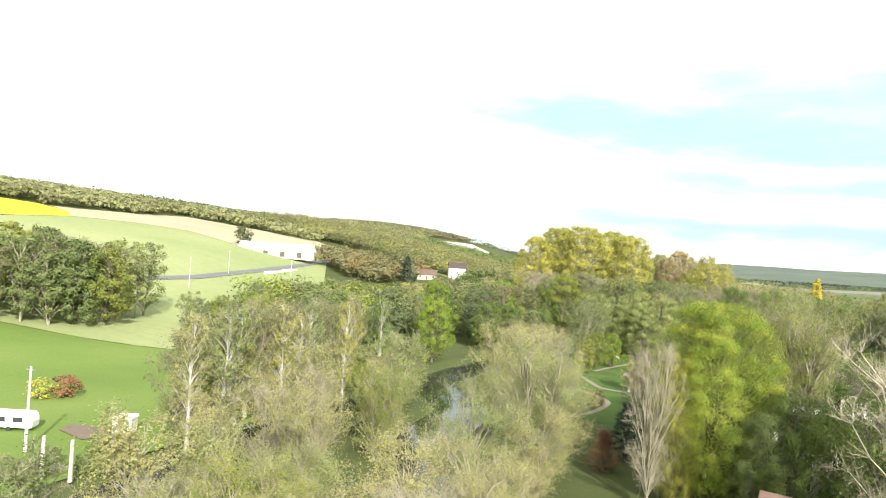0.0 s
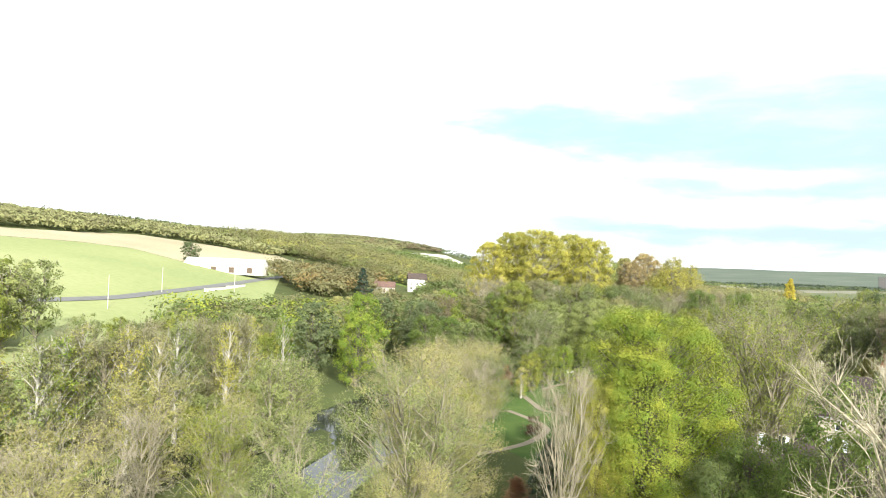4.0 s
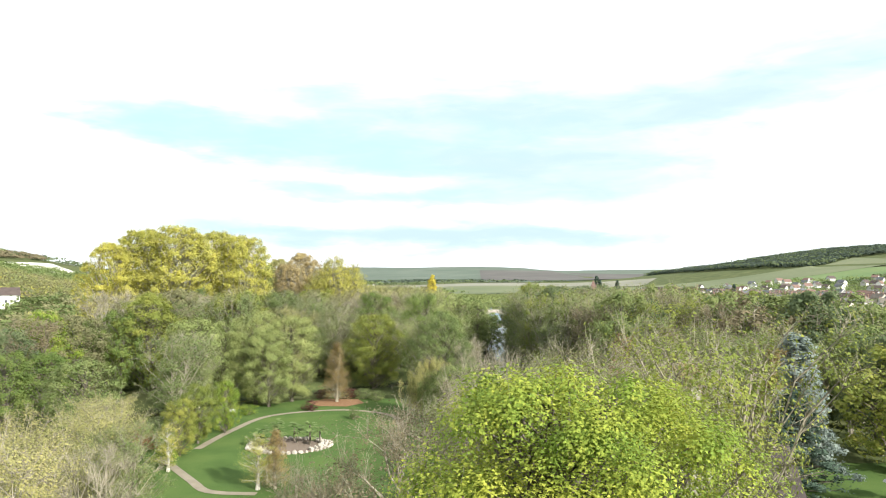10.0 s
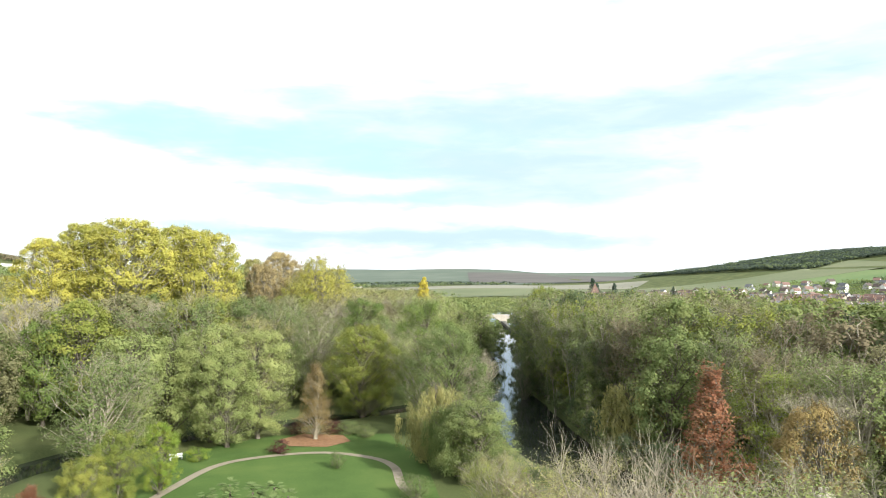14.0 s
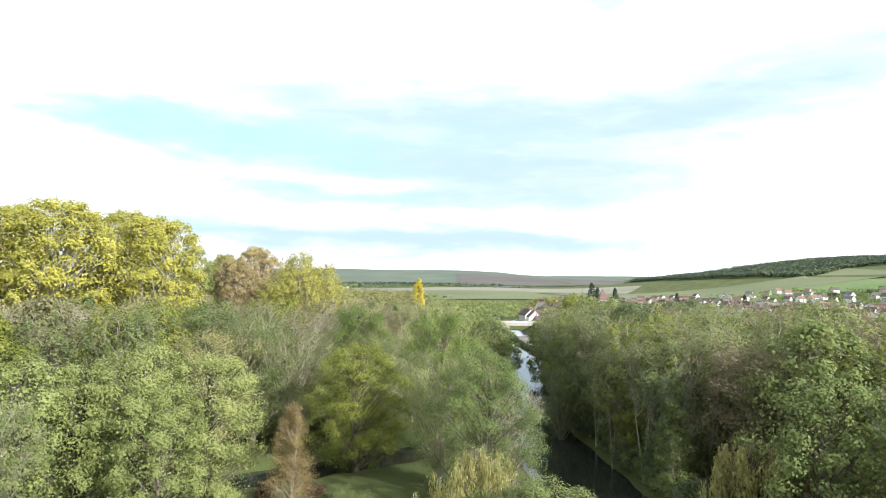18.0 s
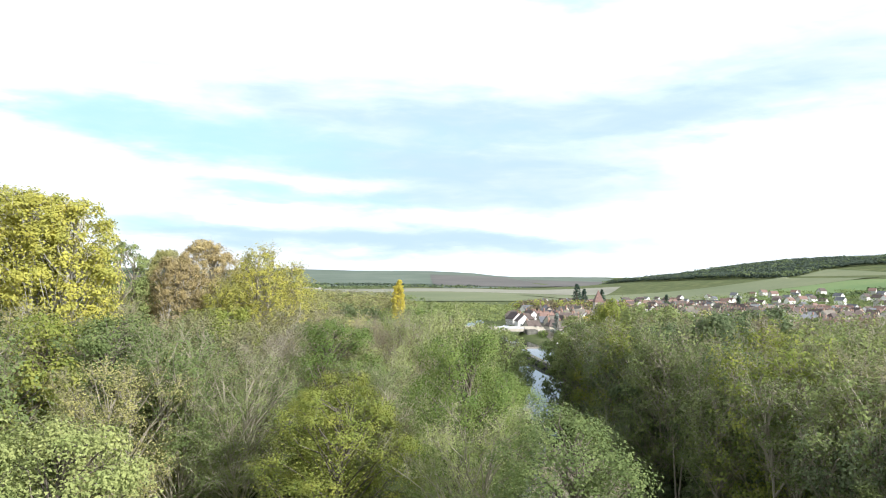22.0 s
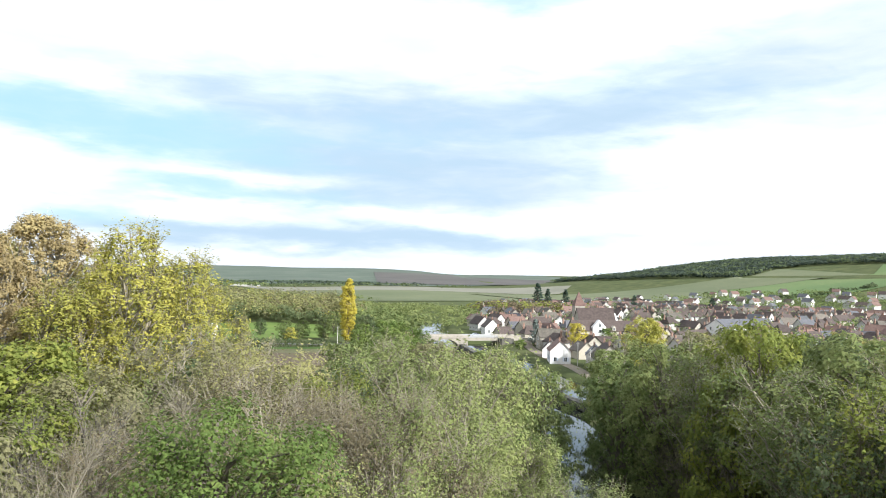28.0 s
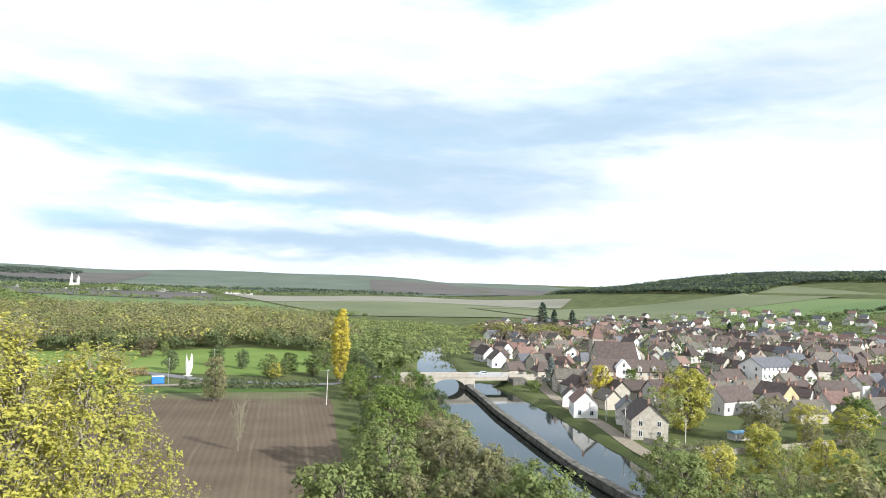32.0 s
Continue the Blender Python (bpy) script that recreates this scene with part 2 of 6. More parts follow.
def leaf_material(name, colors, glow=0.42, spread=0.25):
    """Thin leaves that let light through, each leaf and each tree a shade of its own."""
    m = bpy.data.materials.new(name)
    m.use_nodes = True
    t = m.node_tree
    b = t.nodes["Principled BSDF"]
    geo, info = t.nodes.new("ShaderNodeNewGeometry"), t.nodes.new("ShaderNodeObjectInfo")
    big = t.nodes.new("ShaderNodeTexNoise"); big.inputs["Scale"].default_value = 0.55; big.inputs["Detail"].default_value = 2
    t.links.new(geo.outputs["Position"], big.inputs["Vector"])
    a = t.nodes.new("ShaderNodeMath"); a.operation = "MULTIPLY_ADD"; a.inputs[1].default_value = 0.18
    t.links.new(geo.outputs["Random Per Island"], a.inputs[0]); t.links.new(big.outputs["Fac"], a.inputs[2])
    c = t.nodes.new("ShaderNodeMath"); c.operation = "MULTIPLY_ADD"; c.inputs[1].default_value = spread
    t.links.new(info.outputs["Random"], c.inputs[0]); t.links.new(a.outputs[0], c.inputs[2])
    ramp = t.nodes.new("ShaderNodeValToRGB")
    els = ramp.color_ramp.elements
    while len(els) < len(colors):
        els.new(0.5)
    for i, col in enumerate(colors):
        els[i].position = 0.32 + 0.68 * i / max(1, len(colors) - 1) * (0.9 + spread / 2)
        els[i].color = (*col, 1)
    # small leaves of light and dark within each spray
    fine = t.nodes.new("ShaderNodeTexNoise"); fine.inputs["Scale"].default_value = 9.0; fine.inputs["Detail"].default_value = 3; fine.inputs["Roughness"].default_value = 0.7
    t.links.new(geo.outputs["Position"], fine.inputs["Vector"])
    lift = t.nodes.new("ShaderNodeMapRange")
    lift.inputs["From Min"].default_value, lift.inputs["From Max"].default_value = 0.38, 0.62
    lift.inputs["To Min"].default_value, lift.inputs["To Max"].default_value = 0.72, 1.24
    t.links.new(fine.outputs["Fac"], lift.inputs["Value"])
    shade = t.nodes.new("ShaderNodeVectorMath"); shade.operation = "SCALE"
    t.links.new(c.outputs[0], ramp.inputs[0])
    t.links.new(ramp.outputs[0], shade.inputs[0]); t.links.new(lift.outputs[0], shade.inputs["Scale"])
    t.links.new(shade.outputs[0], b.inputs["Base Color"])
    b.inputs["Roughness"].default_value = 0.75
    b.inputs["Specular IOR Level"].default_value = 0.15
    tr = t.nodes.new("ShaderNodeBsdfTranslucent"); t.links.new(shade.outputs[0], tr.inputs["Color"])
    mx = t.nodes.new("ShaderNodeMixShader"); mx.inputs[0].default_value = glow
    t.links.new(b.outputs[0], mx.inputs[1]); t.links.new(tr.outputs[0], mx.inputs[2])
    t.links.new(mx.outputs[0], t.nodes["Material Output"].inputs["Surface"])
    return m


LEAF = {
    "green": leaf_material("leaf_green", [(0.085, 0.135, 0.035), (0.135, 0.19, 0.048), (0.215, 0.26, 0.07)]),
    "lime": leaf_material("leaf_lime", [(0.105, 0.18, 0.03), (0.195, 0.27, 0.044), (0.39, 0.405, 0.064)]),
    "olive": leaf_material("leaf_olive", [(0.105, 0.145, 0.05), (0.165, 0.208, 0.072), (0.25, 0.275, 0.10)]),
    "moss": leaf_material("leaf_moss", [(0.125, 0.165, 0.036), (0.205, 0.24, 0.052), (0.32, 0.315, 0.07)]),
    "dark": leaf_material("leaf_dark", [(0.075, 0.105, 0.052), (0.115, 0.15, 0.07), (0.175, 0.20, 0.092)]),
    "yellow": leaf_material("leaf_yellow", [(0.23, 0.25, 0.06), (0.39, 0.38, 0.085), (0.53, 0.475, 0.10)]),
    "gold": leaf_material("leaf_gold", [(0.42, 0.38, 0.06), (0.56, 0.48, 0.08), (0.64, 0.55, 0.10)]),
    "straw": leaf_material("leaf_straw", [(0.21, 0.215, 0.085), (0.32, 0.31, 0.12), (0.43, 0.39, 0.15)]),
    "peach": leaf_material("leaf_peach", [(0.24, 0.20, 0.10), (0.36, 0.29, 0.145), (0.46, 0.38, 0.18)]),
    "tan": leaf_material("leaf_tan", [(0.14, 0.148, 0.07), (0.21, 0.205, 0.10), (0.29, 0.27, 0.135)]),
    "brown": leaf_material("leaf_brown", [(0.12, 0.105, 0.065), (0.19, 0.16, 0.095), (0.26, 0.215, 0.125)]),
    "orange": leaf_material("leaf_orange", [(0.17, 0.135, 0.06), (0.28, 0.205, 0.085), (0.37, 0.29, 0.11)]),
    "red": leaf_material("leaf_red", [(0.16, 0.075, 0.045), (0.29, 0.135, 0.075), (0.34, 0.20, 0.10)]),
    "purple": leaf_material("leaf_purple", [(0.06, 0.02, 0.02), (0.10, 0.03, 0.03)]),
    "willow": leaf_material("leaf_willow", [(0.16, 0.20, 0.07), (0.25, 0.29, 0.10), (0.35, 0.37, 0.14)]),
    "conifer": leaf_material("needle_dark", [(0.035, 0.056, 0.04), (0.06, 0.09, 0.06)], 0.1),
    "blue": leaf_material("needle_blue", [(0.12, 0.155, 0.135), (0.19, 0.23, 0.20), (0.27, 0.305, 0.27)], 0.3),
    # hill woods, leaf colour lightened to stand in for haze
    "haze": leaf_material("leaf_hazed", [(0.19, 0.215, 0.09), (0.27, 0.285, 0.125), (0.35, 0.34, 0.165)]),
    "ridge": leaf_material("leaf_ridge", [(0.060, 0.082, 0.062), (0.09, 0.115, 0.082)]),
    "palm": leaf_material("leaf_palm", [(0.09, 0.13, 0.045), (0.17, 0.22, 0.08)], 0.3),
}
BARK = material("bark_brown", [(0.10, 0.085, 0.065), (0.19, 0.165, 0.13)], 1.5, 0.95, 0.6)
BARK_PALE = material("bark_pale", [(0.30, 0.28, 0.24), (0.50, 0.47, 0.41)], 1.5, 0.9, 0.4)
TWIG = material("twig_tan", [(0.19, 0.168, 0.12), (0.31, 0.275, 0.20)], 0.8, 0.9, 0.0, spread=0.4)
TWIG_PALE = material("twig_pale", [(0.215, 0.19, 0.135), (0.35, 0.31, 0.225)], 0.8, 0.9, 0.0, spread=0.4)
TWIG_DARK = material("twig_grey", [(0.10, 0.09, 0.07), (0.18, 0.16, 0.125)], 0.8, 0.9, 0.0, spread=0.4)

GRASS = material("grass_ground", [(0.045, 0.058, 0.020), (0.07, 0.085, 0.03), (0.11, 0.115, 0.045)], 0.05, 1.0, 0.5, 60)
LAWN = material("mown_lawn", [(0.042, 0.075, 0.018), (0.062, 0.102, 0.025), (0.085, 0.122, 0.032)], 0.12, 1.0, 0.4, 40)
MEADOW = material("green_meadow", [(0.095, 0.14, 0.032), (0.125, 0.18, 0.042), (0.16, 0.205, 0.055)], 0.03, 1.0, 0.3, 60)
CROP = material("young_crop", [(0.175, 0.215, 0.09), (0.235, 0.265, 0.115), (0.29, 0.305, 0.145)], 0.01, 1.0, 0.2, 40)
STUBBLE = material("stubble_field", [(0.26, 0.23, 0.15), (0.34, 0.30, 0.20), (0.38, 0.34, 0.24)], 0.01, 1.0, 0.2, 50)
RAPE = material("yellow_crop", [(0.42, 0.38, 0.03), (0.55, 0.48, 0.04)], 0.01, 1.0, 0.2, 50)
# far land covers, muted and bluer: distance haze is mixed into their colours
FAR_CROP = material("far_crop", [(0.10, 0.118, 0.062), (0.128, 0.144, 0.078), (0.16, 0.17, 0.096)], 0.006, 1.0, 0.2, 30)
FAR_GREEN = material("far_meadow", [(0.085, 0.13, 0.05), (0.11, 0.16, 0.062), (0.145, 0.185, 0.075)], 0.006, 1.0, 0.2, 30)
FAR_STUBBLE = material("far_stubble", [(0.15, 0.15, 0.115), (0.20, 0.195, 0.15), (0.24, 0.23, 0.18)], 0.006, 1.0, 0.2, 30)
FAR_HAZED = material("far_hazed", [(0.075, 0.098, 0.075), (0.10, 0.122, 0.094), (0.13, 0.148, 0.115)], 0.006, 1.0, 0.2, 30)
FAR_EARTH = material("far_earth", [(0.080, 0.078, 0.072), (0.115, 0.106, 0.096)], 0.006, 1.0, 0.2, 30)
SOIL = material("ploughed_soil", [(0.078, 0.058, 0.040), (0.10, 0.077, 0.053), (0.125, 0.10, 0.068)], 0.06, 1.0, 0.8, 30)
# fine drill rows, with a green flush where the seed has come up
st = SOIL.node_tree
sg, sb = st.nodes.new("ShaderNodeNewGeometry"), st.nodes["Principled BSDF"]
sm = st.nodes.new("ShaderNodeMapping"); sm.inputs["Rotation"].default_value = (0, 0, radians(7))
sw = st.nodes.new("ShaderNodeTexWave"); sw.bands_direction = "X"; sw.inputs["Scale"].default_value = 0.21; sw.inputs["Distortion"].default_value = 1.2; sw.inputs["Detail"].default_value = 3; sw.inputs["Detail Scale"].default_value = 1.5
sv = st.nodes.new("ShaderNodeTexWave"); sv.bands_direction = "X"; sv.inputs["Scale"].default_value = 0.026; sv.inputs["Distortion"].default_value = 0.8; sv.inputs["Detail"].default_value = 2
sv.wave_profile = "SAW"
st.links.new(sg.outputs["Position"], sm.inputs[0]); st.links.new(sm.outputs[0], sw.inputs["Vector"]); st.links.new(sm.outputs[0], sv.inputs["Vector"])
sr = st.nodes.new("ShaderNodeMapRange"); sr.inputs["To Min"].default_value, sr.inputs["To Max"].default_value = 0.93, 1.07
st.links.new(sw.outputs["Fac"], sr.inputs["Value"])
sp_ = st.nodes.new("ShaderNodeMapRange"); sp_.inputs["From Min"].default_value, sp_.inputs["From Max"].default_value = 0.93, 1.0
sp_.inputs["To Min"].default_value, sp_.inputs["To Max"].default_value = 1.0, 1.3
st.links.new(sv.outputs["Fac"], sp_.inputs["Value"])
sx = st.nodes.new("ShaderNodeMath"); sx.operation = "MULTIPLY"
st.links.new(sr.outputs[0], sx.inputs[0]); st.links.new(sp_.outputs[0], sx.inputs[1])
old = sb.inputs["Base Color"].links[0].from_socket
ss = st.nodes.new("ShaderNodeVectorMath"); ss.operation = "SCALE"
st.links.new(old, ss.inputs[0]); st.links.new(sx.outputs[0], ss.inputs["Scale"])
sy = st.nodes.new("ShaderNodeSeparateXYZ"); st.links.new(sg.outputs["Position"], sy.inputs[0])
sn = st.nodes.new("ShaderNodeTexNoise"); sn.inputs["Scale"].default_value = 0.06; sn.inputs["Detail"].default_value = 4
st.links.new(sg.outputs["Position"], sn.inputs["Vector"])
sq = st.nodes.new("ShaderNodeMath"); sq.operation = "MULTIPLY_ADD"; sq.inputs[1].default_value = 60
st.links.new(sn.outputs["Fac"], sq.inputs[0]); st.links.new(sy.outputs["Y"], sq.inputs[2])
sf = st.nodes.new("ShaderNodeMapRange"); sf.inputs["From Min"].default_value, sf.inputs["From Max"].default_value = 455, 482
sf.inputs["To Max"].default_value = 0.75
st.links.new(sq.outputs[0], sf.inputs["Value"])
sc_ = st.nodes.new("ShaderNodeMix"); sc_.data_type = "RGBA"
st.links.new(sf.outputs[0], sc_.inputs[0]); st.links.new(ss.outputs[0], sc_.inputs[6]); sc_.inputs[7].default_value = (0.11, 0.135, 0.055, 1)
st.links.new(sc_.outputs[2], sb.inputs["Base Color"])
EARTH = material("far_soil", [(0.13, 0.10, 0.075), (0.19, 0.15, 0.12)], 0.01, 1.0, 0.3, 40)
CHALK = material("chalk_face", [(0.55, 0.52, 0.44), (0.72, 0.69, 0.60)], 0.05, 0.9, 0.5, 20)
ASPHALT = material("asphalt", [(0.10, 0.10, 0.10), (0.15, 0.15, 0.145)], 0.3, 0.85, 0.2, 30)
GRAVEL = material("gravel_path", [(0.18, 0.155, 0.115), (0.26, 0.225, 0.17)], 0.6, 0.95, 0.4, 20)
STONE = material("wall_stone", [(0.065, 0.062, 0.054), (0.12, 0.115, 0.098), (0.17, 0.16, 0.135)], 0.8, 0.95, 0.7, 10, spread=0.35)
PALE_STONE = material("pale_stone", [(0.25, 0.225, 0.185), (0.37, 0.335, 0.275)], 0.6, 0.9, 0.4, 10)

WATER = bpy.data.materials.new("river_water")
WATER.use_nodes = True
wtree = WATER.node_tree
wb = wtree.nodes["Principled BSDF"]
wb.inputs["Base Color"].default_value = (0.018, 0.022, 0.018, 1)
wb.inputs["Roughness"].default_value, wb.inputs["IOR"].default_value = 0.045, 1.333
wb.inputs["Specular IOR Level"].default_value = 0.9
wn = wtree.nodes.new("ShaderNodeTexNoise"); wn.inputs["Scale"].default_value = 1.3; wn.inputs["Detail"].default_value = 3
wg = wtree.nodes.new("ShaderNodeNewGeometry"); wtree.links.new(wg.outputs["Position"], wn.inputs["Vector"])
wbp = wtree.nodes.new("ShaderNodeBump"); wbp.inputs["Strength"].default_value = 0.05; wbp.inputs["Distance"].default_value = 0.05
wtree.links.new(wn.outputs["Fac"], wbp.inputs["Height"]); wtree.links.new(wbp.outputs[0], wb.inputs["Normal"])

# ---- ground ----
MAIN = [(178, 645), (160, 585), (141, 520), (122, 462), (113, 400), (104, 360), (97, 326), (91, 294), (80.5, 264), (68.5, 236), (60, 205), (56, 180), (52.5, 155), (50.5, 136), (52, 116), (58, 98)]
MAIN_W = [8, 8, 9, 11.5, 8.5, 10, 13, 9.5, 7.6, 7, 6.6, 7, 7, 6.5, 5, 4]
CANAL = [(141, 470), (136, 440), (131, 402), (124, 365), (119, 332), (114, 312)]
ARM = [(-43, -120), (-44, -60), (-45, -15), (-46, 12), (-44, 45), (-41, 90), (-35, 132), (-24, 150), (-2, 163), (25, 175), (52, 192)]
POND = [(-12, -6), (-18, 8), (-25, 22), (-27, 46), (-40, 66)]
MILL = [(-12, -6), (2, -14), (14, -18), (28, -20)]


def seg_dist(x, y, line, widths):
    """How far inside a band along a line each place lies: over 0 inside."""
    best = np.full(np.shape(x), -1e9)
    for i in range(len(line) - 1):
        (ax, ay), (bx, by) = line[i], line[i + 1]
        wa, wb_ = (widths[i], widths[i + 1]) if isinstance(widths, list) else (widths, widths)
        dx, dy = bx - ax, by - ay
        t = np.clip(((x - ax) * dx + (y - ay) * dy) / (dx * dx + dy * dy), 0, 1)
        best = np.maximum(best, wa + (wb_ - wa) * t - np.hypot(x - ax - dx * t, y - ay - dy * t))
    return best


def smooth(a, b, v):
    t = np.clip((v - a) / (b - a), 0, 1)
    return t * t * (3 - 2 * t)


def hills(x, y):
    """Height of the land without the river beds."""
    x, y = np.asarray(x, float), np.asarray(y, float)
    u = -(x + 100) - 0.13 * (y - 60)
    west = np.where(u > 0, 0.22 * (np.sqrt(u * u + 1600) - 40), 0)
    west = 67 * np.tanh(west / 67) * (1 - 0.55 * smooth(1800, 3600, y))
    west = west + 26 * np.exp(-(((x + 779) / 342) ** 2 + ((y - 1683) / 181) ** 2))
    v = x - 430 - 0.10 * (y - 600)
    east = 91 * smooth(40, 820, v) * (1 - 0.8 * smooth(1500, 2300, y)) * smooth(-600, 400, y)
    north = 78 * smooth(2300, 4200, y + 0.25 * x) * (0.76 + 0.08 * np.sin(x / 330) + 0.05 * np.sin(x / 140 + 1))
    roll = 1.2 * np.sin(x / 90 + y / 130) * smooth(500, 1200, np.hypot(x, y))
    town = 5 * smooth(150, 420, x) * smooth(300, 500, y)
    knoll = 11 * np.exp(-(((x + 136) / 58) ** 2 + ((y - 366) / 52) ** 2))
    ramp = 3.6 * np.exp(-((y - 460) / 7) ** 2) * (np.exp(-((x - 98) / 12) ** 2) + np.exp(-((x - 158) / 14) ** 2))
    return np.maximum(np.maximum(west, east), north) + roll + town * (v < 400) + ramp + knoll


def land(x, y):
    x, y = np.asarray(x, float), np.asarray(y, float)
    z = hills(x, y)
    inside = np.maximum.reduce([seg_dist(x, y, MAIN, MAIN_W), seg_dist(x, y, CANAL, 8.6), seg_dist(x, y, ARM, 4.6), seg_dist(x, y, POND, 5.0), seg_dist(x, y, MILL, 3.5)])
    return z - 2.4 * smooth(-1.6, 1.6, inside) * (z < 20)


def ground_z(x, y):
    return float(land(x, y))


def axis(lo, hi, step, far, grow=1.13):
    mid = np.arange(lo, hi + step, step)
    right, left, d = [], [], step
    p = mid[-1]
    while p < far:
        d = min(d * grow, 130); p += d; right.append(p)
    d, p = step, mid[0]
    while p > -far:
        d = min(d * grow, 130); p -= d; left.append(p)
    return np.array(left[::-1] + list(mid) + right)


def sheet(xs, ys, height, mat, name):
    gx, gy = np.meshgrid(xs, ys)
    v = np.stack([gx, gy, height(gx, gy)], -1).reshape(-1, 3)
    n, m = len(xs), len(ys)
    i = (np.arange(m - 1)[:, None] * n + np.arange(n - 1)[None]).ravel()
    return mesh_np(name, v, np.stack([i, i + 1, i + n + 1, i + n], -1), mat, True)


ground = put("ground", sheet(axis(-110, 200, 2.5, 4700), axis(-100, 560, 2.5, 4700), land, GRASS, "ground"))
tagged(ground, "rough grass valley floor and rolling hills", "ground", kind="structure")
water = put("water", sheet(np.linspace(-90, 215, 4), np.linspace(-140, 670, 4), lambda x, y: x * 0 - 1.1, WATER, "water"))
tagged(water, "dark still river water with sky reflections", "river", kind="structure")


def inside_poly(x, y, poly):
    res = np.zeros(np.shape(x), bool)
    j = len(poly) - 1
    for i in range(len(poly)):
        (xi, yi), (xj, yj) = poly[i], poly[j]
        if yi != yj:
            res ^= ((yi > y) != (yj > y)) & (x < (xj - xi) * (y - yi) / (yj - yi) + xi)
        j = i
    return res


def field(name, poly, mat, label, category="field", step=4.0, lift=0.06):
    """A patch of land cover laid over the ground inside an outline."""
    xs = [p[0] for p in poly]; ys = [p[1] for p in poly]
    bm = bmesh.new()
    f = bm.faces.new([bm.verts.new((p[0], p[1], 0)) for p in poly])
    if f.normal.z < 0 or sum((poly[i][0] * poly[(i + 1) % len(poly)][1] - poly[(i + 1) % len(poly)][0] * poly[i][1]) for i in range(len(poly))) < 0:
        f.normal_flip()
    for ax, lo, hi in ((0, min(xs), max(xs)), (1, min(ys), max(ys))):
        c = lo + step
        while c < hi:
            co, no = [0, 0, 0], [0, 0, 0]
            co[ax], no[ax] = c, 1
            bmesh.ops.bisect_plane(bm, geom=bm.verts[:] + bm.edges[:] + bm.faces[:], plane_co=co, plane_no=no)
            c += step
    bm.verts.ensure_lookup_table()
    zs = land([v.co.x for v in bm.verts], [v.co.y for v in bm.verts])
    for v, z in zip(bm.verts, zs):
        v.co.z = z + lift
    ob = part(name, bm, mat)
    return tagged(ob, label, category, kind="structure")


def ribbon(name, line, width, mat, label, category="path", lift=0.1, step=3.0):
    """A road or path draped along a line."""
    pts = []
    n = len(line)
    for i in range(n - 1):
        p0, p1, p2, p3 = (np.array(line[max(0, min(n - 1, k))], float) for k in (i - 1, i, i + 1, i + 2))
        m = max(2, int(np.linalg.norm(p2 - p1) / step))
        for t in np.linspace(0, 1, m, endpoint=i == n - 2):
            pts.append(0.5 * ((2 * p1) + (p2 - p0) * t + (2 * p0 - 5 * p1 + 4 * p2 - p3) * t * t + (3 * p1 - p0 - 3 * p2 + p3) * t ** 3))
    pts = np.array(pts)
    d = np.gradient(pts, axis=0)
    d /= np.linalg.norm(d, axis=1)[:, None] + 1e-9
    nrm = np.stack([-d[:, 1], d[:, 0]], -1) * width / 2
    rows = [pts + nrm * k for k in (-1, -0.34, 0.34, 1)]
    v = np.stack(rows, 1).reshape(-1, 2)
    z = hills(v[:, 0], v[:, 1]) + lift
    i = (np.arange(len(pts) - 1)[:, None] * 4 + np.arange(3)[None]).ravel()
    me = mesh_np(name, np.column_stack([v, z]), np.stack([i, i + 4, i + 5, i + 1], -1)[:, ::-1], mat, True)
    return tagged(put(name, me), label, category, kind="structure")

# ---- trees ----
def tubes(lines, radii, sides):
    """Tapered tubes along many lines of equal length: (L, n, 3) places and (L, n) radii."""
    lines, radii = np.asarray(lines, float), np.asarray(radii, float)
    L, n, _ = lines.shape
    d = np.gradient(lines, axis=1)
    d /= np.linalg.norm(d, axis=2, keepdims=True) + 1e-9
    ref = np.where(np.abs(d[..., 2:3]) > 0.8, np.array([1.0, 0, 0]), np.array([0, 0, 1.0]))
    a = np.cross(d, ref); a /= np.linalg.norm(a, axis=2, keepdims=True) + 1e-9
    b = np.cross(d, a)
    ang = np.arange(sides) * 2 * math.pi / sides
    ring = a[:, :, None] * np.cos(ang)[None, None, :, None] + b[:, :, None] * np.sin(ang)[None, None, :, None]
    v = lines[:, :, None] + ring * radii[:, :, None, None]
    base = (np.arange(L)[:, None, None] * n + np.arange(n - 1)[None, :, None]) * sides
    s = np.arange(sides)[None, None]
    s2 = (s + 1) % sides
    f = np.stack([base + s, base + s2, base + sides + s2, base + sides + s], -1)
    return v.reshape(-1, 3), f.reshape(-1, 4)


def join(chunks):
    vs, fs, o = [], [], 0
    for v, f in chunks:
        vs.append(v); fs.append(f + o); o += len(v)
    return np.concatenate(vs), np.concatenate(fs)


